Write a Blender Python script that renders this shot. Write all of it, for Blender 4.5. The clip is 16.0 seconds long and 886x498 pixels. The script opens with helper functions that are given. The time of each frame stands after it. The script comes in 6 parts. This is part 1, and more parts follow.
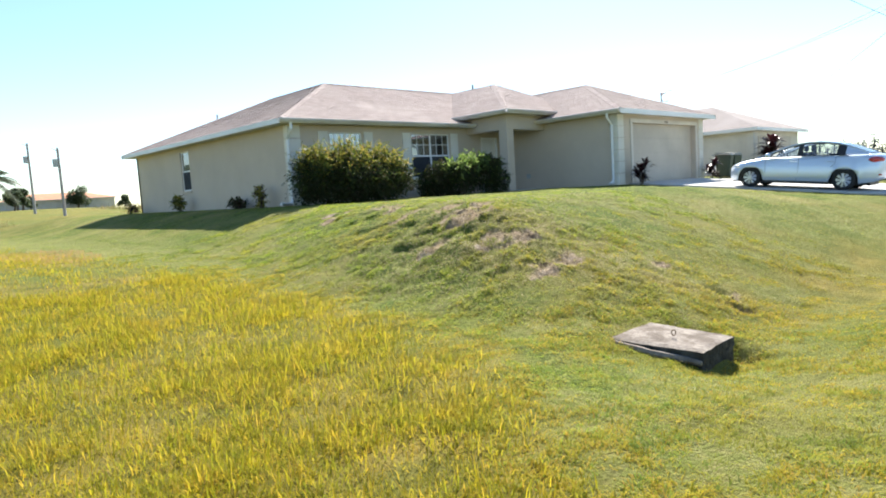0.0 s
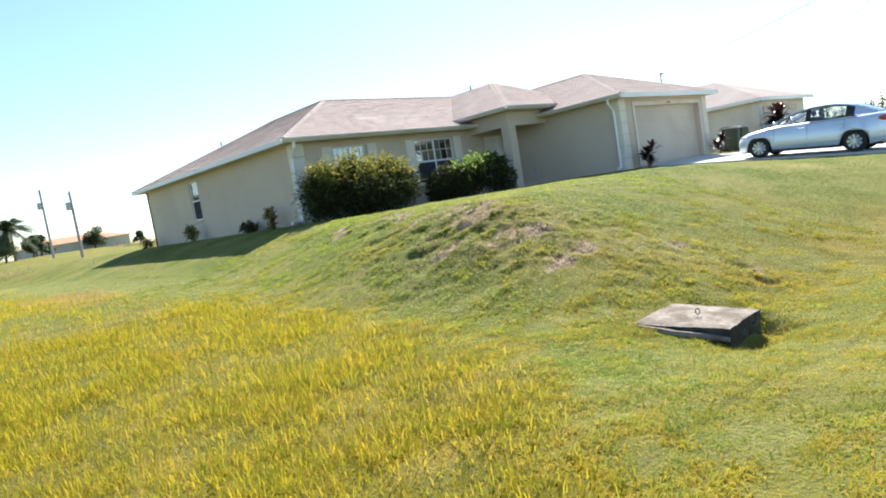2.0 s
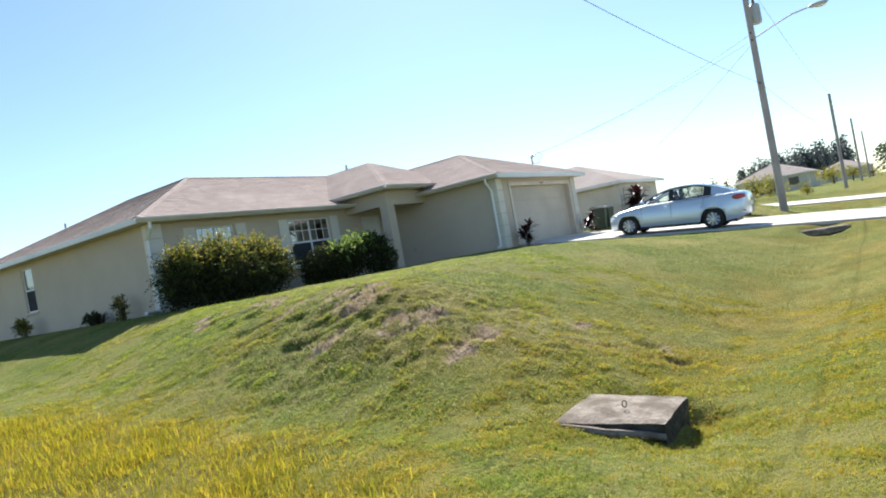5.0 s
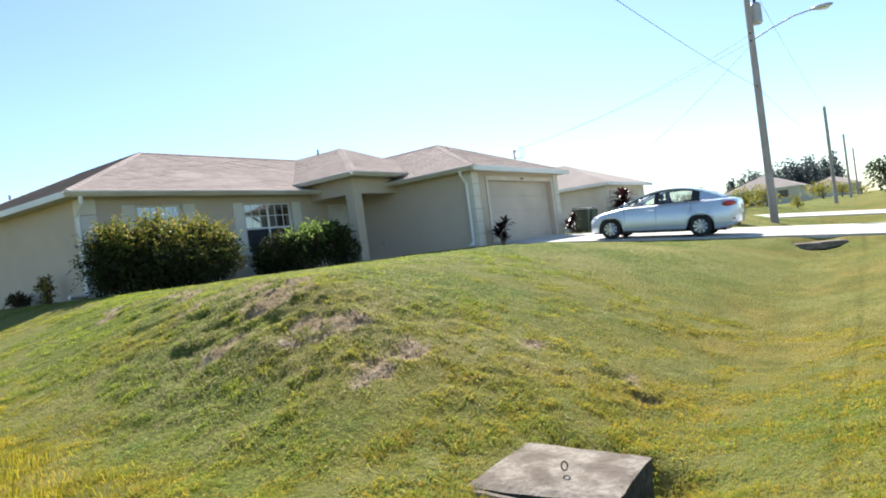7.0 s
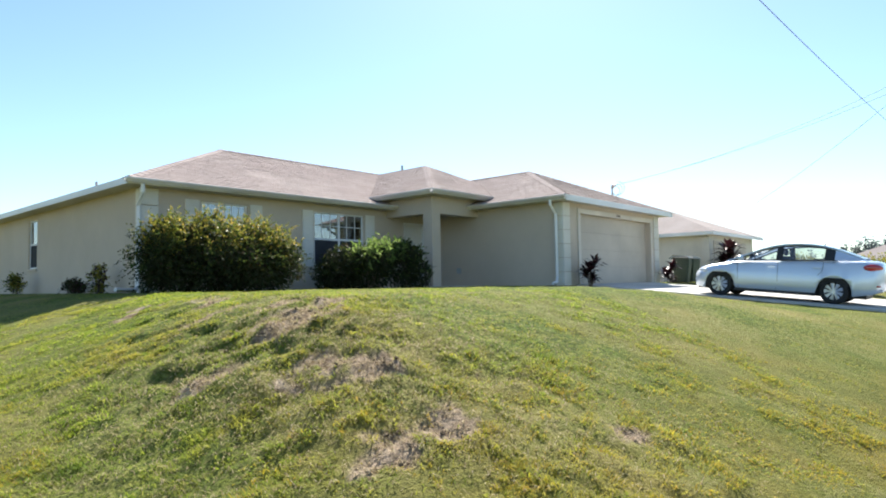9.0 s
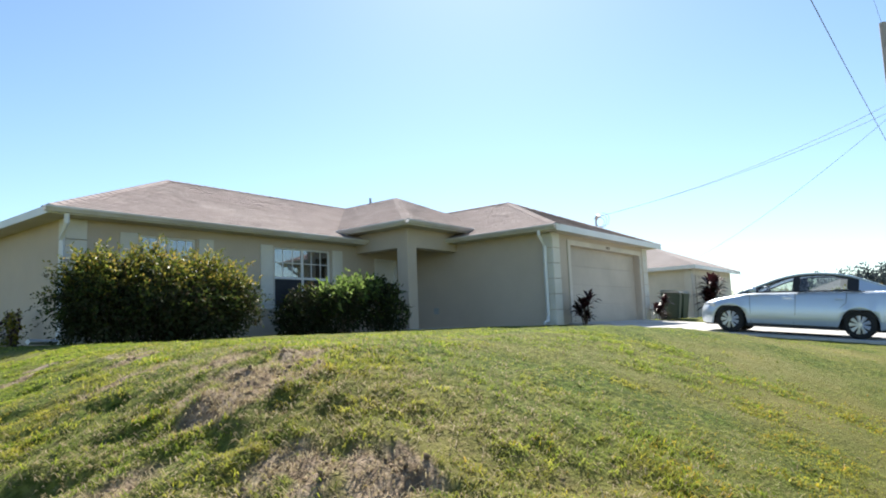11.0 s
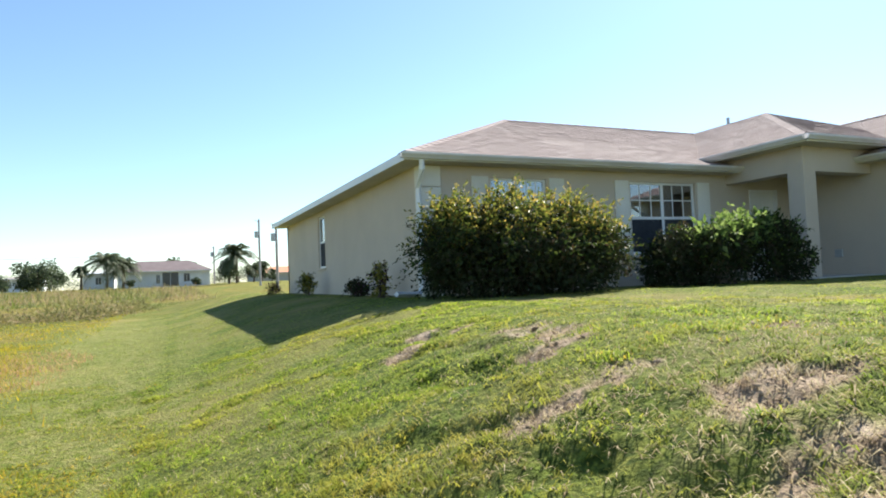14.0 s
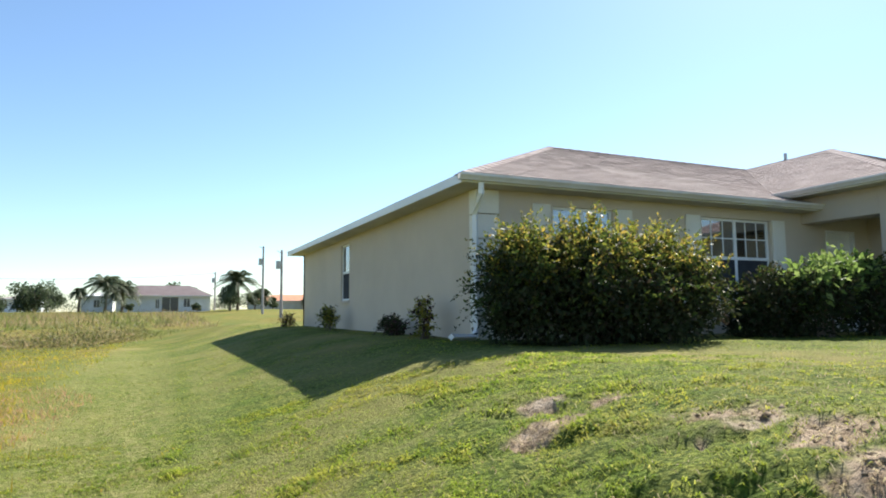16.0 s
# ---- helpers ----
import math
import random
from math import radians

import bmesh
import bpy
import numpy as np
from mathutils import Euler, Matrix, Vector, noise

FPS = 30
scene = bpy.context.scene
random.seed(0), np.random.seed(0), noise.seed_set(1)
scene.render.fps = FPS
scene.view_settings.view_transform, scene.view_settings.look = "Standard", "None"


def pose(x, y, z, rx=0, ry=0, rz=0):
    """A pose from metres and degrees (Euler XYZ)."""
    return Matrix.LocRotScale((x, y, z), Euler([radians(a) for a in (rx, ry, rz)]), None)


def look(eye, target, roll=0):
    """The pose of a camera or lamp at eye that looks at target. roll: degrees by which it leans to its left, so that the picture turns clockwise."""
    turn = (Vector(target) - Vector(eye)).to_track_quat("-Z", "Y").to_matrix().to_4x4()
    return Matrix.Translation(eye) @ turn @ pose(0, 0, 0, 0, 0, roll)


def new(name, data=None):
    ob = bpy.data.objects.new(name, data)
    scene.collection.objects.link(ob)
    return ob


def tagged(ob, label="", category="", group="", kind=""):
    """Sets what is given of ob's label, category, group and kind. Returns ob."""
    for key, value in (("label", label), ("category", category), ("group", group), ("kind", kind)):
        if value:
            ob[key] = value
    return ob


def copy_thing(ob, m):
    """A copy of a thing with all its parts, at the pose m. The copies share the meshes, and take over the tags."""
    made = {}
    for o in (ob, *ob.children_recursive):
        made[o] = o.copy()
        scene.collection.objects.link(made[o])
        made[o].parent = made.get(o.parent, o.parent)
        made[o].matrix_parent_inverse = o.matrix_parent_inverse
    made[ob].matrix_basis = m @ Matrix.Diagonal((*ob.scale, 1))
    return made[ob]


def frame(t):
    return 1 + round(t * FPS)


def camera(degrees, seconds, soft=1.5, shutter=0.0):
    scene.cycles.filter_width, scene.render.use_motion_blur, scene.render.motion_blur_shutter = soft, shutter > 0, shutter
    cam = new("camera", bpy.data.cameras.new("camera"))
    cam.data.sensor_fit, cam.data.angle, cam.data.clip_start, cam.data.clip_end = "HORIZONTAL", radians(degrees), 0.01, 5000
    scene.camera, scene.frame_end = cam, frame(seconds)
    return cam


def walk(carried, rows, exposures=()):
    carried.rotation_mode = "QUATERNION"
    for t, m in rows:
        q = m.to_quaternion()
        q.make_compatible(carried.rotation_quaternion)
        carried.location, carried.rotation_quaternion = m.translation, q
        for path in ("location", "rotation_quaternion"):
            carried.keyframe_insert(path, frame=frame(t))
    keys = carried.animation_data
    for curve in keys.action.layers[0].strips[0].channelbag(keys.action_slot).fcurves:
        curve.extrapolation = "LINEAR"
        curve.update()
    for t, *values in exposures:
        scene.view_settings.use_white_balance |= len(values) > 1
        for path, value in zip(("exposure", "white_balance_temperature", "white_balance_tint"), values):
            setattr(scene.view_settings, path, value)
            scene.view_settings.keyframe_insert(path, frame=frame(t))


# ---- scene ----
cam = camera(69.5, 16.0, soft=1.9)
PATH = [
    (0, (-0.893, -0.766, 0.315), (0.475, 0.681, 0.127), -3.6),
    (0.5, (-0.861, -0.765, 0.307), (0.487, 0.699, 0.113), -4.0),
    (1, (-0.903, -0.774, 0.33), (0.43, 0.703, 0.129), -4.4),
    (1.5, (-0.862, -0.754, 0.289), (0.459, 0.735, 0.098), -5.0),
    (2, (-0.858, -0.75, 0.29), (0.479, 0.728, 0.12), -9.5),
    (2.5, (-0.847, -0.699, 0.314), (0.583, 0.69, 0.16), -5.5),
    (3, (-0.82, -0.599, 0.334), (0.715, 0.683, 0.332), -0.3),
    (5.5, (0.095, 0.202, 0.281), (1.726, 1.36, 0.279), -11.4),
    (6, (0.484, 0.317, 0.239), (2.133, 1.449, 0.239), -7.6),
    (6.5, (0.924, 0.369, 0.228), (2.593, 1.472, 0.24), -8.4),
    (7, (1.367, 0.409, 0.203), (3.012, 1.547, 0.196), -7.5),
    (7.5, (1.755, 0.633, 0.242), (3.353, 1.835, 0.28), -4.9),
    (8, (2.183, 0.755, 0.233), (3.651, 2.113, 0.282), -8.3),
    (8.5, (2.597, 1.036, 0.169), (4.056, 2.401, 0.255), -2.1),
    (11, (4.149, 3.081, 0.177), (5.709, 4.311, 0.413), -2.2),
    (11.5, (4.448, 3.403, 0.217), (6.065, 4.553, 0.466), -3.7),
    (12, (4.582, 3.847, 0.252), (5.835, 5.393, 0.454), -4.5),
    (12.5, (4.665, 4.221, 0.314), (5.772, 5.885, 0.393), -5.1),
    (13, (4.765, 4.607, 0.409), (5.718, 6.363, 0.508), -7.1),
    (13.5, (4.732, 5.083, 0.429), (5.606, 6.88, 0.511), -3.9),
    (14, (4.727, 5.506, 0.413), (5.547, 7.328, 0.502), -2.4),
    (14.5, (4.638, 5.926, 0.447), (5.399, 7.772, 0.563), -2.4),
    (15, (4.58, 6.342, 0.481), (5.373, 8.175, 0.601), -2.0),
    (15.5, (4.546, 6.831, 0.524), (5.302, 8.674, 0.703), -3.2),
    (16, (4.491, 7.245, 0.537), (5.31, 9.059, 0.73), -0.5),
]
walk(cam, [(t, look(eye, target, roll)) for t, eye, target, roll in PATH],
     exposures=[(0, 1.5), (2.5, 1.53), (3.2, 1.42), (5.5, 1.15), (7, 1.25), (8.5, 1.33), (11, 1.12), (12, 1.05), (12.5, 1.14), (13, 1.38), (14, 1.38), (15, 1.3), (16, 1.28)])
# ---- world, sun ----
SUN_TO = Vector((0.604, 0.398, 0.691)).normalized()
world = bpy.data.worlds.new("world")
scene.world = world
world.use_nodes = True
_nt = world.node_tree
_sky = _nt.nodes.new("ShaderNodeTexSky")
_sky.sky_type = "NISHITA"
_sky.sun_disc = False
_sky.sun_elevation = math.asin(SUN_TO.z)
_sky.sun_rotation = math.atan2(SUN_TO.x, SUN_TO.y)
_sky.air_density, _sky.dust_density, _sky.ozone_density = 1.0, 0.25, 3.0
_tint = _nt.nodes.new("ShaderNodeMix")
_tint.data_type, _tint.blend_type = "RGBA", "MULTIPLY"
_tint.inputs[0].default_value, _tint.inputs[7].default_value = 1.0, (0.95, 1.01, 1.02, 1)
_nt.links.new(_sky.outputs[0], _tint.inputs[6])
_nt.links.new(_tint.outputs[2], _nt.nodes["Background"].inputs[0])
_nt.nodes["Background"].inputs[1].default_value = 0.081
_sun = bpy.data.lights.new("sun", "SUN")
_sun.energy, _sun.angle, _sun.color = 5.0, radians(0.53), (1.0, 0.95, 0.86)
sun = new("sun", _sun)
sun.matrix_world = look((0, 0, 60), Vector((0, 0, 60)) - SUN_TO)


# ---- materials ----
def nodes_of(name):
    m = bpy.data.materials.new(name)
    m.use_nodes = True
    nt = m.node_tree
    return m, nt, nt.nodes, nt.links, nt.nodes["Principled BSDF"]


def mixed(nt, a, b, fac):
    n = nt.nodes.new("ShaderNodeMix")
    n.data_type = "RGBA"
    for s, v in ((6, a), (7, b)):
        if isinstance(v, tuple):
            n.inputs[s].default_value = (*v, 1)
        else:
            nt.links.new(v, n.inputs[s])
    if isinstance(fac, float):
        n.inputs[0].default_value = fac
    else:
        nt.links.new(fac, n.inputs[0])
    return n.outputs[2]


def noisy(nt, scale, detail=4.0, low=0.35, high=0.65, rough=0.6, stretch=None):
    tc = nt.nodes.new("ShaderNodeTexCoord")
    n = nt.nodes.new("ShaderNodeTexNoise")
    n.inputs["Scale"].default_value, n.inputs["Detail"].default_value = scale, detail
    n.inputs["Roughness"].default_value = rough
    if stretch:
        mp = nt.nodes.new("ShaderNodeMapping")
        mp.inputs["Scale"].default_value = stretch
        nt.links.new(tc.outputs["Object"], mp.inputs[0])
        nt.links.new(mp.outputs[0], n.inputs["Vector"])
    else:
        nt.links.new(tc.outputs["Object"], n.inputs["Vector"])
    r = nt.nodes.new("ShaderNodeMapRange")
    r.inputs["From Min"].default_value, r.inputs["From Max"].default_value = low, high
    nt.links.new(n.outputs["Fac"], r.inputs["Value"])
    return r.outputs[0]


def bumped(nt, bsdf, height, strength, dist=0.01):
    b = nt.nodes.new("ShaderNodeBump")
    b.inputs["Strength"].default_value, b.inputs["Distance"].default_value = strength, dist
    nt.links.new(height, b.inputs["Height"])
    nt.links.new(b.outputs[0], bsdf.inputs["Normal"])


def surface(name, c1, c2, rough=0.7, fine=40.0, coarse=1.2, bump=0.2, dist=0.004, metal=0.0, c3=None, spec=0.5, coat=0.0, stretch=None):
    """Two colours broken up at two scales, with a fine relief."""
    m, nt, nd, ln, b = nodes_of(name)
    f = noisy(nt, fine, 5, stretch=stretch)
    g = noisy(nt, coarse, 4, 0.38, 0.62)
    col = mixed(nt, c1, c2, f)
    col = mixed(nt, col, c3 if c3 else tuple(0.86 * c for c in c1), g)
    ln.new(col, b.inputs["Base Color"])
    b.inputs["Roughness"].default_value, b.inputs["Metallic"].default_value = rough, metal
    b.inputs["Specular IOR Level"].default_value, b.inputs["Coat Weight"].default_value = spec, coat
    if bump:
        bumped(nt, b, f, bump, dist)
    return m


def leafy(name, cols, trans=0.45, rough=0.5, scale=1.3, spec=0.3, dry=None, noise_low=0.35, noise_high=0.65, deep=None):
    """A leaf or blade: colour by island and by place, light shining through it."""
    m, nt, nd, ln, b = nodes_of(name)
    geo = nd.new("ShaderNodeNewGeometry")
    ramp = nd.new("ShaderNodeValToRGB")
    ramp.color_ramp.interpolation = "LINEAR"
    el = ramp.color_ramp.elements
    while len(el) < len(cols):
        el.new(0.5)
    for i, c in enumerate(cols):
        el[i].position, el[i].color = i / (len(cols) - 1), (*c, 1)
    ln.new(geo.outputs["Random Per Island"], ramp.inputs[0])
    col = ramp.outputs[0]
    if dry:
        col = mixed(nt, col, dry, noisy(nt, scale, 4, noise_low, noise_high))
    if deep:
        col = mixed(nt, col, deep, noisy(nt, 6.5, 4, 0.47, 0.68))
    ln.new(col, b.inputs["Base Color"])
    b.inputs["Roughness"].default_value, b.inputs["Specular IOR Level"].default_value = rough, spec
    tr = nd.new("ShaderNodeBsdfTranslucent")
    ln.new(col, tr.inputs[0])
    mx = nd.new("ShaderNodeMixShader")
    mx.inputs[0].default_value = trans
    ln.new(b.outputs[0], mx.inputs[1])
    ln.new(tr.outputs[0], mx.inputs[2])
    ln.new(mx.outputs[0], nd["Material Output"].inputs[0])
    return m


STUCCO = surface("stucco", (0.555, 0.475, 0.385), (0.605, 0.52, 0.425), 0.92, 55, 0.5, 0.5, 0.006, c3=(0.525, 0.45, 0.365), spec=0.2)
CREAM = surface("cream_paint", (0.72, 0.69, 0.62), (0.76, 0.73, 0.66), 0.75, 30, 0.8, 0.2, 0.003, c3=(0.66, 0.63, 0.56), spec=0.3)
WHITE = surface("white_metal", (0.80, 0.80, 0.80), (0.76, 0.77, 0.78), 0.45, 12, 0.7, 0.05, 0.002, c3=(0.70, 0.71, 0.71))
GUTTER = surface("gutter_metal", (0.67, 0.65, 0.63), (0.71, 0.69, 0.67), 0.5, 12, 0.7, 0.05, 0.002, c3=(0.55, 0.51, 0.47))
TRIM = surface("trim_paint", (0.66, 0.60, 0.52), (0.70, 0.64, 0.55), 0.7, 30, 0.8, 0.15, 0.003)
SOFFIT = surface("soffit", (0.58, 0.52, 0.45), (0.62, 0.56, 0.49), 0.8, 30, 0.8, 0.1, 0.003)
GARAGE = surface("garage_door_paint", (0.53, 0.465, 0.385), (0.56, 0.49, 0.41), 0.6, 25, 0.6, 0.1, 0.002)
DOORW = surface("door_paint", (0.74, 0.73, 0.70), (0.77, 0.76, 0.73), 0.5, 20, 0.7, 0.05, 0.002)
DARK = surface("dark_room", (0.03, 0.03, 0.033), (0.04, 0.04, 0.042), 0.9, 5, 1, 0)
VINYL = surface("vinyl_frame", (0.80, 0.80, 0.79), (0.77, 0.77, 0.77), 0.4, 15, 1, 0.03, 0.002)
CONCRETE = surface("concrete", (0.52, 0.50, 0.46), (0.60, 0.58, 0.54), 0.9, 18, 0.6, 0.4, 0.006, c3=(0.45, 0.43, 0.40), spec=0.25)
OLDCON = surface("old_concrete", (0.21, 0.18, 0.15), (0.31, 0.27, 0.23), 0.95, 22, 5.0, 0.6, 0.008, c3=(0.13, 0.105, 0.085), spec=0.2)
BLACKCON = surface("near_black_concrete", (0.05, 0.047, 0.042), (0.10, 0.095, 0.085), 0.95, 10, 3.0, 0.9, 0.02, c3=(0.035, 0.033, 0.03), spec=0.2)
WOODPOLE = surface("pole_wood", (0.36, 0.33, 0.32), (0.44, 0.41, 0.40), 0.9, 14, 0.8, 0.6, 0.01, stretch=(1, 1, 0.06))
GREYMET = surface("grey_metal", (0.42, 0.43, 0.44), (0.48, 0.49, 0.50), 0.5, 10, 1, 0.05, 0.002, metal=0.3)
IRON = surface("rusty_iron", (0.10, 0.06, 0.04), (0.16, 0.09, 0.05), 0.8, 60, 5, 0.4, 0.002)
CABLE = surface("cable", (0.14, 0.14, 0.15), (0.18, 0.18, 0.19), 0.7, 10, 1, 0)


def roofing(name, dark, light, red):
    """Asphalt shingle: tabs, grit and faded patches."""
    m, nt, nd, ln, b = nodes_of(name)
    grit = noisy(nt, 160, 3, 0.3, 0.7)
    patch = noisy(nt, 0.55, 4, 0.4, 0.62)
    streak = noisy(nt, 7, 4, 0.4, 0.6)
    col = mixed(nt, dark, light, grit)
    col = mixed(nt, col, red, streak)
    col = mixed(nt, col, tuple(0.98 * c for c in light), patch)
    oi = nd.new("ShaderNodeObjectInfo")
    tone = nd.new("ShaderNodeMapRange")
    tone.inputs["To Min"].default_value, tone.inputs["To Max"].default_value = 0.95, 1.05
    ln.new(oi.outputs["Random"], tone.inputs["Value"])
    geo = nd.new("ShaderNodeNewGeometry")
    tab = nd.new("ShaderNodeMapRange")
    tab.inputs["To Min"].default_value, tab.inputs["To Max"].default_value = 0.94, 1.05
    ln.new(geo.outputs["Random Per Island"], tab.inputs["Value"])
    both = nd.new("ShaderNodeMath")
    both.operation = "MULTIPLY"
    ln.new(tone.outputs[0], both.inputs[0])
    ln.new(tab.outputs[0], both.inputs[1])
    hs = nd.new("ShaderNodeHueSaturation")
    ln.new(both.outputs[0], hs.inputs["Value"])
    ln.new(col, hs.inputs["Color"])
    ln.new(hs.outputs[0], b.inputs["Base Color"])
    b.inputs["Roughness"].default_value, b.inputs["Specular IOR Level"].default_value = 0.95, 0.25
    bumped(nt, b, grit, 0.5, 0.004)
    return m


SHINGLE = roofing("shingle", (0.26, 0.205, 0.195), (0.355, 0.29, 0.27), (0.31, 0.245, 0.23))


def glassy(name, tint=(0.75, 0.8, 0.8), clear=0.35):
    """A window pane: mirror-like gloss over a part that lets light through."""
    m, nt, nd, ln, b = nodes_of(name)
    gl = nd.new("ShaderNodeBsdfGlossy")
    gl.inputs["Roughness"].default_value = 0.03
    tp = nd.new("ShaderNodeBsdfTransparent")
    tp.inputs[0].default_value = (*tint, 1)
    fr = nd.new("ShaderNodeFresnel")
    fr.inputs[0].default_value = 1.55
    mx = nd.new("ShaderNodeMixShader")
    ad = nd.new("ShaderNodeMath")
    ad.operation = "ADD"
    ad.inputs[1].default_value = clear
    ln.new(fr.outputs[0], ad.inputs[0])
    ln.new(ad.outputs[0], mx.inputs[0])
    ln.new(tp.outputs[0], mx.inputs[1])
    ln.new(gl.outputs[0], mx.inputs[2])
    ln.new(mx.outputs[0], nd["Material Output"].inputs[0])
    return m


PANE = glassy("window_glass", (0.6, 0.65, 0.66), 0.30)


# ---- mesh helpers ----
def link_mesh(name, me, mats, parent=None, label=""):
    ob = new(name, me)
    for m in (mats if isinstance(mats, (list, tuple)) else [mats]):
        me.materials.append(m)
    if parent is not None:
        ob.parent = parent
        ob.matrix_parent_inverse = Matrix.Identity(4) if parent.type == "MESH" else parent.matrix_basis.inverted()
    if label:
        tagged(ob, label)
    return ob


def part(name, bm, material, parent=None, label="", smooth=False):
    """Links a bmesh as one mesh object under a thing or under a part."""
    me = bpy.data.meshes.new(name)
    bm.normal_update()
    bm.to_mesh(me)
    bm.free()
    if smooth:
        me.polygons.foreach_set("use_smooth", [True] * len(me.polygons))
    return link_mesh(name, me, material, parent, label)


def empty(name, place, label, category, group="", kind=""):
    ob = new(name)
    ob.empty_display_size = 0.2
    ob.matrix_basis = place if isinstance(place, Matrix) else Matrix.Translation(place)
    return tagged(ob, label, category, group, kind)


def add_box(bm, lo, hi, bevel=0.0, m=None):
    c = [(a + b) / 2 for a, b in zip(lo, hi)]
    s = [abs(b - a) for a, b in zip(lo, hi)]
    r = bmesh.ops.create_cube(bm, size=1.0, matrix=Matrix.Translation(c) @ Matrix.Diagonal((*s, 1)))
    vs = r["verts"]
    if bevel:
        es = list({e for v in vs for e in v.link_edges})
        out = bmesh.ops.bevel(bm, geom=es, offset=bevel, segments=1, affect="EDGES")
        vs = list({v for f in out["faces"] for v in f.verts} | {v for v in vs if v.is_valid})
    if m is not None:
        bmesh.ops.transform(bm, matrix=m, verts=[v for v in vs if v.is_valid])
    return vs


def box(lo, hi, bevel=0.0, m=None):
    bm = bmesh.new()
    add_box(bm, lo, hi, bevel, m)
    return bm


def add_tube(bm, pts, radii, sides=8, cap=True):
    """A tube along points; radii one number or one for each point."""
    pts = [Vector(p) for p in pts]
    if not isinstance(radii, (list, tuple)):
        radii = [radii] * len(pts)
    rings = []
    for i, p in enumerate(pts):
        d = (pts[min(i + 1, len(pts) - 1)] - pts[max(i - 1, 0)]).normalized()
        a = d.cross(Vector((0, 0, 1)) if abs(d.z) < 0.9 else Vector((1, 0, 0))).normalized()
        b = d.cross(a)
        rings.append([bm.verts.new(p + radii[i] * (math.cos(2 * math.pi * k / sides) * a + math.sin(2 * math.pi * k / sides) * b)) for k in range(sides)])
    for r0, r1 in zip(rings, rings[1:]):
        for k in range(sides):
            bm.faces.new((r0[k], r0[(k + 1) % sides], r1[(k + 1) % sides], r1[k]))
    if cap:
        bm.faces.new(rings[0][::-1])
        bm.faces.new(rings[-1])


def tube(pts, radii, sides=8):
    bm = bmesh.new()
    add_tube(bm, pts, radii, sides)
    return bm


def poly_mesh(name, verts, faces_flat, per_face, mats, parent=None, label="", smooth=False):
    """A large mesh straight from arrays; all faces have per_face corners."""
    me = bpy.data.meshes.new(name)
    n = len(faces_flat) // per_face
    me.vertices.add(len(verts))
    me.vertices.foreach_set("co", np.asarray(verts, np.float32).ravel())
    me.loops.add(n * per_face)
    me.loops.foreach_set("vertex_index", np.asarray(faces_flat, np.int32).ravel())
    me.polygons.add(n)
    me.polygons.foreach_set("loop_start", np.arange(0, n * per_face, per_face, dtype=np.int32))
    if smooth:
        me.polygons.foreach_set("use_smooth", np.ones(n, bool))
    me.update(calc_edges=True)
    return link_mesh(name, me, mats, parent, label)


# ---- ground form ----
def sstep(a, b, x):
    t = np.clip((x - a) / (b - a), 0, 1)
    return t * t * (3 - 2 * t)


_tab = np.random.RandomState(5).rand(256, 256)


def vnoise(x, y):
    """Smooth value noise in 0..1 on arrays."""
    xi, yi = np.floor(x).astype(int), np.floor(y).astype(int)
    fx, fy = x - xi, y - yi
    fx, fy = fx * fx * (3 - 2 * fx), fy * fy * (3 - 2 * fy)
    g = lambda i, j: _tab[(xi + i) % 256, (yi + j) % 256]
    return (g(0, 0) * (1 - fx) + g(1, 0) * fx) * (1 - fy) + (g(0, 1) * (1 - fx) + g(1, 1) * fx) * fy


def fbm(x, y, octaves=4):
    s, a, t = 0.0, 1.0, 0.0
    for k in range(octaves):
        s = s + a * vnoise(x * 2 ** k + 17 * k, y * 2 ** k + 31 * k)
        t += a
        a *= 0.55
    return s / t


DRIVE_X0, DRIVE_X1 = 19.75, 25.3


def drive_z(y):
    return np.maximum(0.085 - 0.087 * np.maximum(11.2 - y, 0), -1.12)


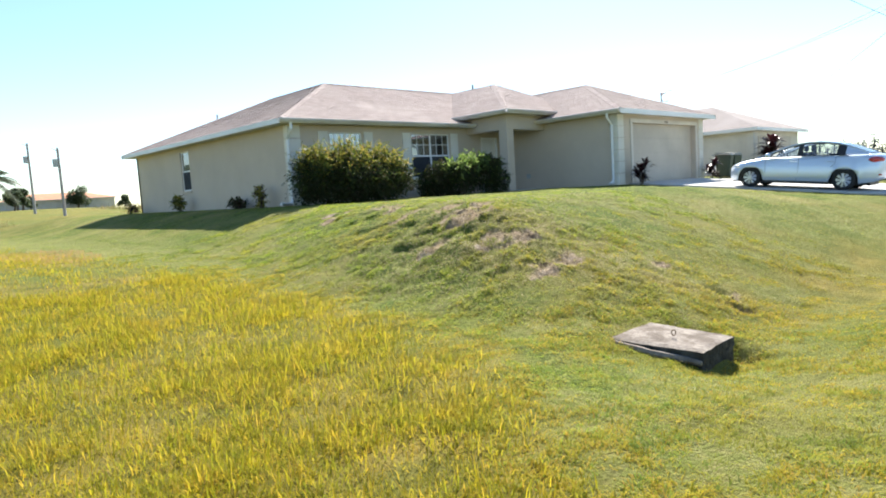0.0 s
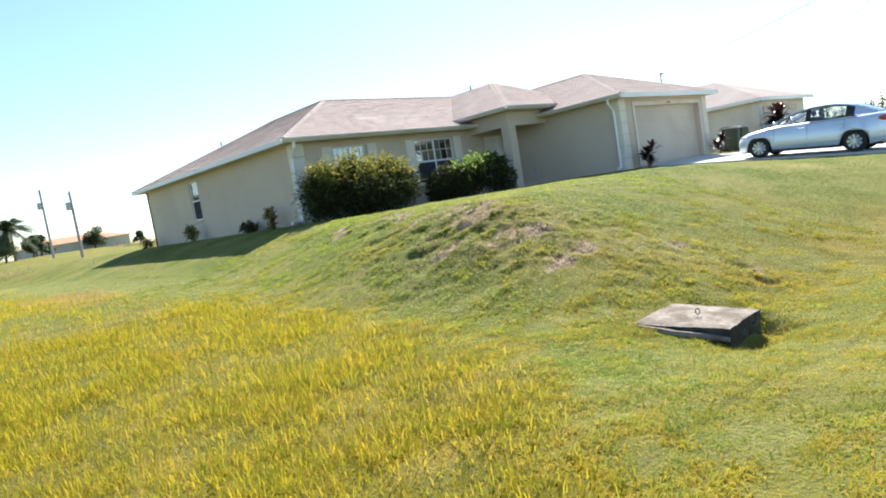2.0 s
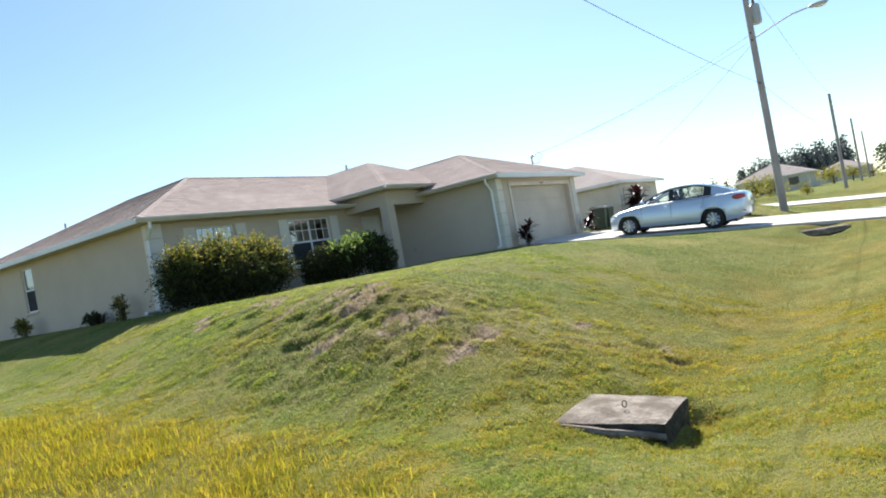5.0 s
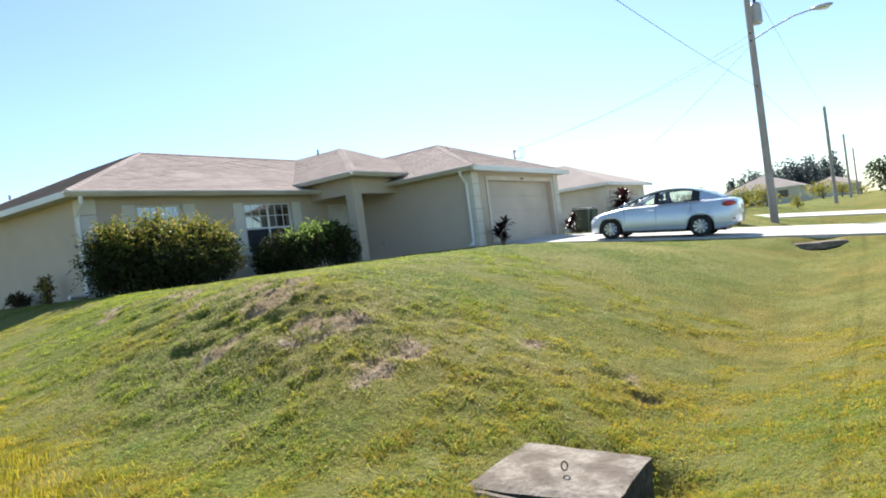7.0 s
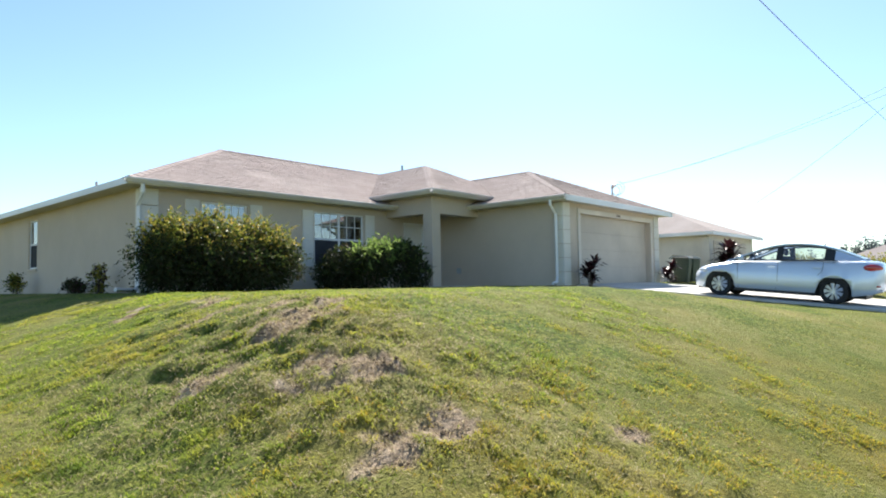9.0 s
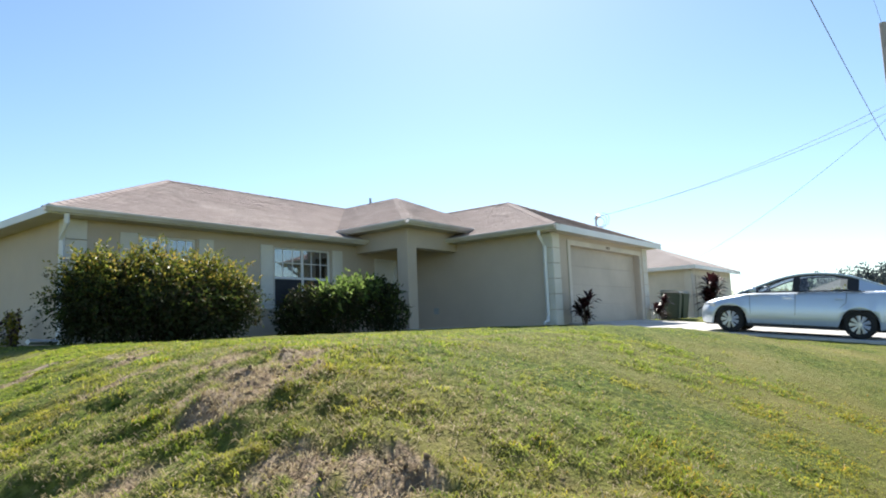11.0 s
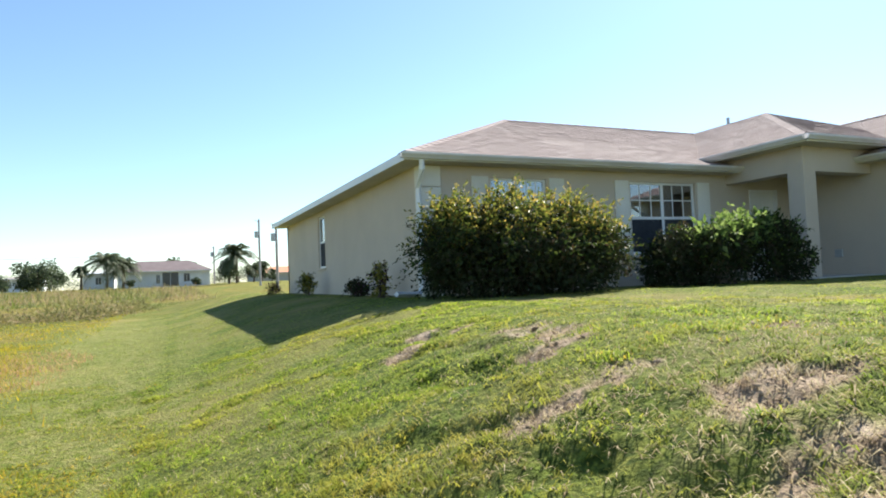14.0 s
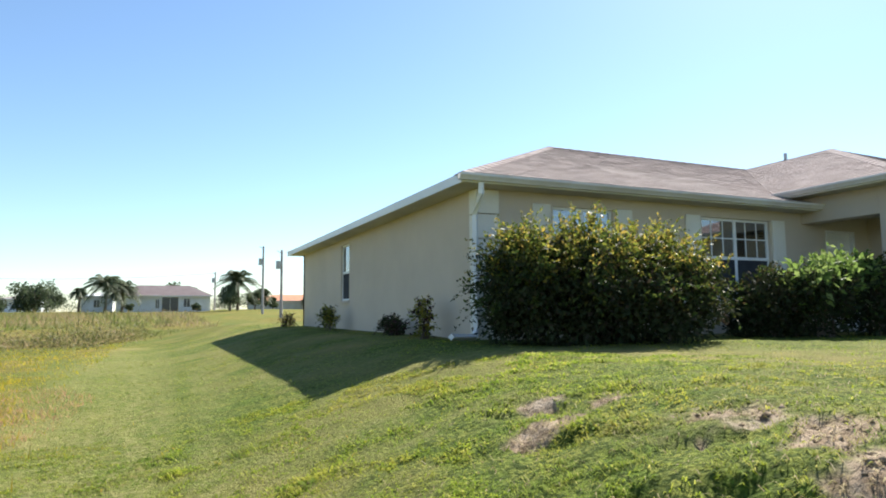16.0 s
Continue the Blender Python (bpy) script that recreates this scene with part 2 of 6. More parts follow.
def bare(x, y):
    """How bare the soil is, 0 to 1: worn spots on the nose of the bank."""
    spots = ((6.5, 6.5, 0.42, 0.36), (6.7, 7.1, 0.32, 0.3), (6.42, 6.15, 0.38, 0.26), (6.95, 6.55, 0.3, 0.26), (6.2, 6.35, 0.22, 0.25), (6.3, 7.85, 0.3, 0.24), (6.9, 8.72, 0.26, 0.2),
             (6.7, 10.65, 0.34, 0.2), (7.06, 11.2, 0.22, 0.22), (7.28, 10.7, 0.22, 0.15), (7.16, 9.73, 0.3, 0.28), (7.1, 9.07, 0.32, 0.26), (5.85, 5.3, 0.36, 0.3), (6.08, 4.95, 0.26, 0.2), (6.65, 7.9, 0.25, 0.2),
             (5.5, 4.18, 0.36, 0.22), (5.96, 4.14, 0.26, 0.2), (7.1, 3.5, 0.3, 0.16), (7.15, 2.5, 0.24, 0.12), (6.87, 2.25, 0.2, 0.12), (7.7, 6.9, 0.3, 0.2), (7.9, 8.0, 0.35, 0.2), (5.55, 6.2, 0.3, 0.22))
    full = np.zeros_like(x)
    near = (x > 4.0) & (x < 10.5) & (y > 1.0) & (y < 13)
    if not near.any():
        return full
    x, y = x[near], y[near]
    b = np.zeros_like(x)
    for cx, cy, rx, ry in spots:
        b = np.maximum(b, 1.15 - ((x - cx) / rx) ** 2 * 0.7 - ((y - cy) / ry) ** 2 * 0.7)
    zone = np.exp(-((x - 6.1) / 1.7) ** 2 - ((y - 5.9) / 1.9) ** 2)
    b = np.clip(b, 0, 1.15) * 0.56 + 0.06 * zone
    n = 0.40 * fbm(x * 2.9 + 3, y * 2.9 + 8, 4) + 0.60 * fbm(x * 7 + 3, y * 7 + 8, 4)
    full[near] = np.clip((b + 1.35 * (n - 0.5) + 0.5 - 0.88) * 6.5, 0, 1)
    return full


HOLLOWS = ((5.85, 6.88, 0.26, 0.10), (6.12, 4.86, 0.2, 0.12), (6.48, 8.95, 0.3, 0.11), (6.53, 9.2, 0.3, 0.12), (5.5, 6.74, 0.22, 0.09), (5.9, 4.85, 0.18, 0.08), (6.1, 7.45, 0.24, 0.08), (6.0, 8.3, 0.2, 0.08),
           (6.62, 10.45, 0.3, 0.09), (6.95, 11.1, 0.26, 0.08), (6.85, 9.6, 0.25, 0.08), (6.2, 6.9, 0.3, 0.08), (7.15, 2.62, 0.16, 0.09), (6.9, 2.3, 0.16, 0.12), (6.65, 3.0, 0.2, 0.07), (6.75, 3.5, 0.2, 0.06), (7.4, 3.1, 0.2, 0.06), (6.2, 3.3, 0.2, 0.06), (5.75, 7.7, 0.2, 0.07), (6.3, 5.9, 0.25, 0.07))


def hollows(x, y):
    """Depth of small undercut hollows: steep on the uphill side, fading out downhill."""
    full = np.zeros_like(x)
    near = (x > 4.6) & (x < 8.2) & (y > 1.5) & (y < 12)
    if not near.any():
        return full
    x, y = x[near], y[near]
    d, n = np.zeros_like(x), 2.2 * (vnoise(x * 9, y * 9) - 0.5)
    for cx, cy, r, deep in HOLLOWS:
        u = ((x - cx) * 0.83 + (y - cy) * 0.55) / (0.5 * r)
        v = (-(x - cx) * 0.55 + (y - cy) * 0.83) / r + n
        d = np.maximum(d, 0.62 * deep * np.exp(-v * v) * np.where(u > 0, np.exp(-(u * 2.6) ** 4), np.exp(-(u * 0.8) ** 2)))
    full[near] = d
    return full


def ground_z(x, y, fine=True):
    x, y = np.asarray(x, float), np.asarray(y, float)
    low = -1.2 + 0.48 * sstep(3, 15, y)
    low = low + (0.26 * sstep(9, 17, x) * sstep(60, 30, x) - 0.28 * np.exp(-((y - 1.5) / 1.15) ** 2) * (1 - 0.35 * sstep(9, 17, x))) * sstep(2.5, 5.0, x)
    far = sstep(35, 140, y)
    low = low + 1.65 * far * sstep(40, -10, x - 0.25 * y)
    pad = 0.07 + 0 * x
    wide = sstep(7.5, 12.5, y)
    u = np.clip((x - 3.7 - 0.35 * wide) / (3.7 + 0.75 * wide), 0, 1)
    v = np.clip((y - 1.8) / 5.1, 0, 1)
    d = np.clip(1 - ((1 - u) ** 4 + (1 - v) ** 4) ** 0.25, 0, 1)
    s = d * d * (3 - 2 * d)
    s = s * sstep(60, 36, y)
    h = low + (pad - low) * s
    dz = drive_z(y)
    for a, b in ((DRIVE_X0, DRIVE_X1), (35.0, 41.5)):
        w = sstep(a - 2.6, a - 0.15, x) * sstep(b + 2.2, b + 0.15, x) * sstep(14, 11, y)
        h = h + (dz - 0.03 - h) * w
    soft = sstep(DRIVE_X0 - 7.5, DRIVE_X0 - 0.2, x) * sstep(DRIVE_X1 + 6, DRIVE_X1 + 0.2, x) * sstep(13, 10, y)
    h = np.where(x < 34, h + (np.minimum(h, dz - 0.03) - h) * soft, h)
    h = h + (0.0 + sstep(44, 60, x) * (-0.35 + 0.25 * sstep(60, 120, x)) - h * 0.85 * sstep(44, 60, x)) * sstep(-30, -5, y) * sstep(44, 60, x) * 0.9
    h = h - 0.42 * np.exp(-((x - 19.0) / 0.5) ** 2 - ((y - 1.75) / 0.42) ** 2)
    if fine:
        near = sstep(22, 9, np.hypot(x - 4, y - 5))
        h = h + near * (0.05 * (fbm(x * 1.1, y * 1.1, 3) - 0.5) + 0.05 * (fbm(x * 5, y * 5, 3) - 0.5)) - hollows(x, y)
        rough = np.exp(-((x - 6.1) / 1.5) ** 2 - ((y - 5.8) / 2.0) ** 2)
        h = h + rough * (0.17 * (fbm(x * 2.7 + 20, y * 2.7 + 5, 4) - 0.5) + 0.09 * (fbm(x * 8 + 2, y * 8 + 5, 3) - 0.5))
        h = h - 0.2 * np.exp(-((x - 5.5) / 0.16) ** 2 - ((y - 1.95) / 0.42) ** 2) - 0.13 * np.exp(-((x - 5.05) / 0.5) ** 2 - ((y - 1.66) / 0.16) ** 2)
        br = bare(x, y)
        h = h + br * (0.11 * (fbm(x * 8 + 40, y * 8, 4) - 0.62))
    return h


def tall_edge(y):
    return np.interp(y, (-3, 0, 1, 2, 3.4, 5.3, 8, 12, 20, 40, 80), (-1.3, 0.75, 1.45, 2.15, 2.95, 3.4, 3.5, 3.2, 2.6, 3.0, 5.0))


def dry_mask(x, y):
    """Share of dry yellow grass: in the swale, at the foot of the bank, beside the unmown lot."""
    n = fbm(x * 0.9, y * 0.9, 3) - 0.5
    foot = np.interp(y, (1.5, 3, 5, 9, 14, 30), (2.6, 3.3, 4.0, 4.4, 4.3, 4.2))
    d = 0.95 * sstep(4.0, 2.2, y - 1.2 * n) * sstep(5.4, 7.6, x + n)
    d = np.maximum(d, 0.6 * sstep(2.2, 0.5, y) * sstep(5, 3, x))
    d = np.maximum(d, 0.8 * sstep(0.5, -0.5, x - foot - 1.2 * n) * sstep(13, 8, y))
    d = np.maximum(d, 0.55 * sstep(5.2, 3.0, y - 1.5 * n) * sstep(2.8, 4.2, x))
    return np.maximum(d, 0.08 * sstep(0.55, 0.7, fbm(x * 0.5 + 7, y * 0.5, 3)))


def pale_mask(x, y):
    """Share of pale thin grass on the mown strip beside the lot, with a green wheel line and a worn one."""
    n = fbm(x * 1.1 + 3, y * 0.8, 3) - 0.5
    foot = np.interp(y, (6, 9, 12, 20, 30), (4.1, 4.55, 5.0, 5.35, 5.2))
    d = 0.7 * sstep(0.45, -0.35, x - foot - 1.3 * n) * sstep(6, 10, y)
    green = np.exp(-((x - np.interp(y, (8, 12, 14.5, 22), (4.4, 4.63, 4.83, 5.06))) / 0.13) ** 2) * sstep(7, 10, y)
    worn = np.exp(-((x - np.interp(y, (8, 12.9, 24), (4.5, 4.38, 4.14))) / 0.13) ** 2)
    d = np.maximum(d, 0.55 * sstep(0.52, 0.66, fbm(x * 1.3 + 21, y * 1.3 + 4, 3)))
    return np.clip(d + 0.3 * worn * sstep(8, 10, y), 0, 0.97) * (1 - 0.92 * green)


def gz(x, y):
    return float(ground_z(np.array([x]), np.array([y]))[0])


# ---- ground sheet ----
def spaced(stops):
    out = [stops[0][0]]
    for (a, _), (b, n) in zip(stops, stops[1:]):
        out += list(np.linspace(a, b, n + 1)[1:])
    return np.array(out)


def ground_material():
    m, nt, nd, ln, b = nodes_of("lawn_ground")
    at = nd.new("ShaderNodeAttribute")
    at.attribute_name = "cover"
    sep = nd.new("ShaderNodeSeparateColor")
    ln.new(at.outputs["Color"], sep.inputs[0])
    thatch = mixed(nt, (0.13, 0.19, 0.028), (0.24, 0.25, 0.055), noisy(nt, 3.0, 6, 0.38, 0.62))
    thatch = mixed(nt, thatch, (0.055, 0.08, 0.015), noisy(nt, 22, 4, 0.38, 0.58))
    thatch = mixed(nt, thatch, (0.24, 0.21, 0.075), noisy(nt, 0.35, 4, 0.46, 0.66))
    lot = mixed(nt, (0.12, 0.115, 0.025), (0.23, 0.18, 0.045), noisy(nt, 1.6, 6, 0.38, 0.62))
    lot = mixed(nt, lot, (0.12, 0.14, 0.03), noisy(nt, 0.22, 5, 0.45, 0.6))
    soil = mixed(nt, (0.40, 0.31, 0.22), (0.20, 0.145, 0.095), noisy(nt, 9, 6, 0.38, 0.62))
    soil = mixed(nt, soil, (0.52, 0.43, 0.33), noisy(nt, 2.3, 4, 0.55, 0.72))
    col = mixed(nt, thatch, lot, sep.outputs[1])
    pale = mixed(nt, (0.25, 0.235, 0.09), (0.13, 0.155, 0.035), noisy(nt, 12, 6, 0.42, 0.56))
    col = mixed(nt, col, pale, sep.outputs[2])
    col = mixed(nt, col, soil, sep.outputs[0])
    ln.new(col, b.inputs["Base Color"])
    b.inputs["Roughness"].default_value, b.inputs["Specular IOR Level"].default_value = 0.98, 0.1
    bumped(nt, b, noisy(nt, 34, 6, 0.2, 0.8), 1.0, 0.03)
    return m


GROUND = ground_material()
gx = spaced([(-1500, 0), (-300, 8), (-60, 12), (-12, 24), (-3, 22), (2.5, 44), (10, 180), (19, 60), (27, 60), (45, 36), (120, 30), (400, 14), (1800, 10)])
gy = spaced([(-900, 0), (-100, 8), (-12, 16), (-2, 22), (12, 260), (18, 40), (40, 44), (160, 40), (500, 14), (2000, 10)])
GX, GY = np.meshgrid(gx, gy)
GZ = ground_z(GX, GY)
_nx, _ny = len(gx), len(gy)
_i = np.arange(_nx * _ny).reshape(_ny, _nx)
_f = np.stack([_i[:-1, :-1], _i[:-1, 1:], _i[1:, 1:], _i[1:, :-1]], -1).reshape(-1)
ground = poly_mesh("ground", np.stack([GX, GY, GZ], -1).reshape(-1, 3), _f, 4, GROUND, smooth=True)
_cov = ground.data.color_attributes.new("cover", "FLOAT_COLOR", "POINT")
_c = np.zeros((_nx * _ny, 4), np.float32)
_c[:, 0] = np.clip(bare(GX, GY) * 1.3, 0, 1).ravel()
_c[:, 1] = np.maximum(sstep(0.6, -0.6, GX - tall_edge(GY) + 0.8 * (fbm(GX * 0.8, GY * 0.8) - 0.5)) + sstep(28, 45, GY) * 0.9, 0.9 * dry_mask(GX, GY)).clip(0, 1).ravel()
_c[:, 2] = (0.85 * pale_mask(GX, GY) * sstep(34, 26, GY) * sstep(-0.4, 0.6, GX - tall_edge(GY))).ravel()
_c[:, 3] = 1
_cov.data.foreach_set("color", _c.ravel())
tagged(ground, "grassy bank and vacant lot with worn bare soil", "ground", kind="structure")


# ---- driveways ----
def driveway(name, x0, x1, y0, y1, label):
    drv = empty(name, (x0, y1, 0), label, "driveway", kind="structure")
    ys = [y1 - k * (y1 - y0) / 5 for k in range(6)]
    for a, b in zip(ys, ys[1:]):
        for xa, xb in ((x0, (x0 + x1) / 2), ((x0 + x1) / 2, x1)):
            bm = bmesh.new()
            za, zb = float(drive_z(np.array(a - 0.006))), float(drive_z(np.array(b + 0.006)))
            top = [bm.verts.new(p) for p in ((xa + 0.006, b + 0.006, zb + 0.02), (xb - 0.006, b + 0.006, zb + 0.02), (xb - 0.006, a - 0.006, za + 0.02), (xa + 0.006, a - 0.006, za + 0.02))]
            bot = [bm.verts.new(v.co - Vector((0, 0, 0.18))) for v in top]
            bm.faces.new(top)
            bm.faces.new(bot[::-1])
            for k in range(4):
                bm.faces.new((top[k], bot[k], bot[(k + 1) % 4], top[(k + 1) % 4]))
            part("slab", bm, CONCRETE, drv)
    return drv


driveway("driveway", DRIVE_X0, DRIVE_X1, -4.0, 11.28, "pale concrete driveway sloping down from the garage")
driveway("driveway", 35.2, 41.3, -4.0, 11.9, "pale concrete driveway of the neighbouring house")


# ---- the house ----
EAVE, PITCH = 2.65, 0.42
AX, AY, BY, RX = 8.757, 15.94, 29.95, 26.11
house = empty("house", (9.2, 16.34, 0.0), "single-storey beige stucco house with brown shingle hip roof", "house")


def wall_with_holes(name, axis, at, lo, hi, z0, z1, holes, thick, material, label=""):
    """A wall along x or y at a place of the other axis, thick to the far side; holes are (a, b, z0, z1)."""
    bm = bmesh.new()
    us = sorted({lo, hi, *[h[0] for h in holes], *[h[1] for h in holes]})
    zs = sorted({z0, z1, *[h[2] for h in holes], *[h[3] for h in holes]})
    inside = lambda u, z: any(h[0] < u < h[1] and h[2] < z < h[3] for h in holes)
    grid = {}
    def vert(i, j, k):
        key = (i, j, k)
        if key not in grid:
            u, z, w = us[i], zs[j], at + k * thick
            grid[key] = bm.verts.new((u, w, z) if axis == "x" else (w, u, z))
        return grid[key]
    nu, nz = len(us) - 1, len(zs) - 1
    solid = lambda i, j: 0 <= i < nu and 0 <= j < nz and not inside((us[i] + us[i + 1]) / 2, (zs[j] + zs[j + 1]) / 2)
    for i in range(nu):
        for j in range(nz):
            if not solid(i, j):
                continue
            for k in (0, 1):
                bm.faces.new([vert(i, j, k), vert(i + 1, j, k), vert(i + 1, j + 1, k), vert(i, j + 1, k)])
            for di, dj, e in ((-1, 0, ((i, j), (i, j + 1))), (1, 0, ((i + 1, j), (i + 1, j + 1))), (0, -1, ((i, j), (i + 1, j))), (0, 1, ((i, j + 1), (i + 1, j + 1)))):
                if not solid(i + di, j + dj):
                    a, b = e
                    bm.faces.new([vert(*a, 0), vert(*b, 0), vert(*b, 1), vert(*a, 1)])
    bmesh.ops.recalc_face_normals(bm, faces=bm.faces)
    return part(name, bm, material, house, label)


WIN_Z0, WIN_Z1 = 0.74, 2.31
BIG, SMALL, SIDE = (14.08, 15.95), (10.66, 11.95), (23.75, 24.6)
DOOR = (17.66, 18.62, 0.08, 2.2)
GDOOR = (20.08, 25.05, 0.06, 2.24)
wall_with_holes("wall", "x", 16.34, 9.2, 19.3, -0.5, 2.56, [(*BIG, WIN_Z0, WIN_Z1), (*SMALL, WIN_Z0, WIN_Z1), DOOR], 0.2, STUCCO, "beige stucco front wall")
wall_with_holes("wall", "y", 9.2, 16.54, 29.5, -0.6, 2.56, [(*SIDE, 0.84, 2.36)], 0.2, STUCCO, "beige stucco side wall")
wall_with_holes("wall", "y", 19.1, 11.54, 16.34, -0.4, 2.56, [], 0.2, STUCCO, "plain stucco garage side wall")
wall_with_holes("wall", "x", 11.2, 19.1, 25.7, -0.4, 2.56, [GDOOR], 0.34, STUCCO, "stucco garage front wall")
wall_with_holes("wall", "y", 25.5, 11.54, 29.3, -0.4, 2.56, [], 0.2, STUCCO)
wall_with_holes("wall", "x", 29.3, 9.2, 25.7, -0.6, 2.56, [], 0.2, STUCCO)
part("floor_slab", box((9.42, 16.56, -0.3), (25.48, 29.28, 0.0)), CONCRETE, house)
part("floor_slab", box((19.32, 11.56, -0.3), (25.48, 16.5, 0.02)), CONCRETE, house)
part("porch_slab", box((16.8, 14.2, -0.3), (19.08, 16.32, 0.1), 0.01), CONCRETE, house, "concrete porch floor")


# porch: corner pillar and the headers above the openings
part("column", box((16.9, 14.35, 0.1), (17.28, 14.73, 2.86), 0.012), STUCCO, house, "square stucco porch column")
part("header", box((17.28, 14.36, 2.3), (19.1, 14.70, 2.86)), STUCCO, house)
part("header", box((16.91, 14.73, 2.3), (17.27, 16.34, 2.86)), STUCCO, house)
part("porch_ceiling", box((17.27, 14.70, 2.62), (19.1, 16.34, 2.7)), SOFFIT, house)


def clip_line(ring, axis, at, sign):
    """The part of a convex ring of points beyond a line across axis."""
    out = []
    for p, q in zip(ring, ring[1:] + ring[:1]):
        a, b = sign * (p.dot(axis) - at), sign * (q.dot(axis) - at)
        if a >= 0:
            out.append(p)
        if (a < 0) != (b < 0) and abs(a - b) > 1e-9:
            out.append(p.lerp(q, a / (a - b)))
    return out


def roof_face(corners, parent, up, material=SHINGLE, course=0.15, thick=0.011, name="shingle_course", tab=0.30):
    """A flat roof face cut into courses that lap over one another; corners in order, up is the level direction uphill in plan."""
    pts = [Vector(c) for c in corners]
    n = (pts[1] - pts[0]).cross(pts[2] - pts[0]).normalized()
    if n.z < 0:
        n = -n
    upv = (Vector((*up, 0)) - Vector((*up, 0)).dot(n) * n).normalized()
    base = min(p.dot(upv) for p in pts)
    topd = max(p.dot(upv) for p in pts)
    d0 = base
    rnd = random.Random(len(parent.children))
    while d0 < topd - 0.005:
        d1 = min(d0 + course, topd)
        bm = bmesh.new()
        bm.faces.new([bm.verts.new(p) for p in pts])
        for d, sgn in ((d0, -1), (d1, 1)):
            bmesh.ops.bisect_plane(bm, geom=bm.verts[:] + bm.edges[:] + bm.faces[:], plane_co=upv * d, plane_no=upv * sgn, clear_outer=True)
        if len(bm.faces):
            low = [v.co.copy() for v in bm.faces[:][0].verts]
            bm.free()
            along = n.cross(upv).normalized()
            e0, e1 = min(p.dot(along) for p in low), max(p.dot(along) for p in low)
            cuts = [e0]
            while cuts[-1] < e1 - 0.5 * tab:
                cuts.append(cuts[-1] + tab * rnd.uniform(0.45, 1.3))
            cuts[-1] = e1 + 0.01
            vs, fs = [], []
            for c0, c1 in zip(cuts, cuts[1:]):
                ring = clip_line(clip_line(low, along, c0, 1), along, c1, -1)
                if len(ring) < 3:
                    continue
                lift = thick * rnd.uniform(0.8, 1.25)
                k0, m = len(vs), len(ring)
                vs += [p + n * (0.004 + lift * (d1 - p.dot(upv)) / max(d1 - d0, 1e-6)) for p in ring] + [p - n * 0.02 for p in ring]
                fs.append([k0 + i for i in range(m)])
                fs += [(k0 + i, k0 + m + i, k0 + m + (i + 1) % m, k0 + (i + 1) % m) for i in range(m)]
            me = bpy.data.meshes.new(name)
            me.from_pydata([tuple(v) for v in vs], [], fs)
            link_mesh(name, me, material, parent)
        else:
            bm.free()
        d0 = d1


def deck(name, corners, parent, material, drop=0.05):
    """A thin solid slab under a roof face."""
    bm = bmesh.new()
    a = [bm.verts.new(Vector(c) - Vector((0, 0, 0.022))) for c in corners]
    b = [bm.verts.new(Vector(c) - Vector((0, 0, 0.022 + drop))) for c in corners]
    bm.faces.new(a)
    bm.faces.new(b[::-1])
    for i in range(len(a)):
        j = (i + 1) % len(a)
        bm.faces.new((a[i], b[i], b[j], a[j]))
    bmesh.ops.recalc_face_normals(bm, faces=bm.faces)
    return part(name, bm, material, parent)


RUN = 4.89
TOP = EAVE + PITCH * RUN
CX, CY = AX + RUN, AY + RUN
YB = AY + 2 * RUN
faces_main = [
    ([(AX, AY, EAVE), (AX, BY, EAVE), (CX, BY - RUN, TOP), (CX, CY, TOP)], (1, 0)),
    ([(AX, AY, EAVE), (CX, CY, TOP), (RX - RUN, CY, TOP), (RX, AY, EAVE)], (0, 1)),
    ([(RX, AY, EAVE), (RX - RUN, CY, TOP), (RX - RUN, BY - RUN, TOP), (RX, BY, EAVE)], (-1, 0)),
    ([(AX, BY, EAVE), (RX, BY, EAVE), (RX - RUN, BY - RUN, TOP), (CX, BY - RUN, TOP)], (0, -1)),
    ([(CX, CY, TOP), (CX, BY - RUN, TOP), (RX - RUN, BY - RUN, TOP), (RX - RUN, CY, TOP)], None),
]
GE = 10.82
GXL = 18.67
GRUN = (RX - GXL) / 2
GTOP = EAVE + PITCH * GRUN
GXC = (RX + GXL) / 2
faces_garage = [
    ([(GXL, GE, EAVE), (GXC, GE + GRUN, GTOP), (GXC, CY, GTOP), (GXL, CY, EAVE)], (1, 0)),
    ([(GXL, GE, EAVE), (RX, GE, EAVE), (GXC, GE + GRUN, GTOP)], (0, 1)),
    ([(RX, GE, EAVE), (RX, AY, EAVE), (GXC, AY + GRUN, GTOP), (GXC, GE + GRUN, GTOP)], (-1, 0)),
]
PEAVE, PX, PY = 2.95, 16.5, 13.95
PRUN = 4.2
PTOP = PEAVE + PITCH * PRUN
faces_porch = [
    ([(PX, PY, PEAVE), (PX + PRUN, PY + PRUN, PTOP), (PX + PRUN, CY, PTOP), (PX + 1.1, 17.75, PEAVE + PITCH * 1.1), (PX, 16.74, PEAVE)], (1, 0)),
    ([(PX, PY, PEAVE), (19.24, PY, PEAVE), (21.4, 16.0, PEAVE + PITCH * 2.05), (PX + PRUN, PY + PRUN, PTOP)], (0, 1)),
]
roof = part("roof", box((12, 19, 2.6), (20, 24, 2.66)), DARK, house, "brown-grey asphalt shingle roof")
for fs in (faces_main, faces_garage, faces_porch):
    for corners, up in fs:
        if up:
            deck("roof_deck", corners, roof, DARK)
for corners, up in (faces_main[0], faces_main[1], faces_garage[0], faces_garage[1], faces_garage[2], faces_porch[0], faces_porch[1]):
    roof_face(corners, roof, up)
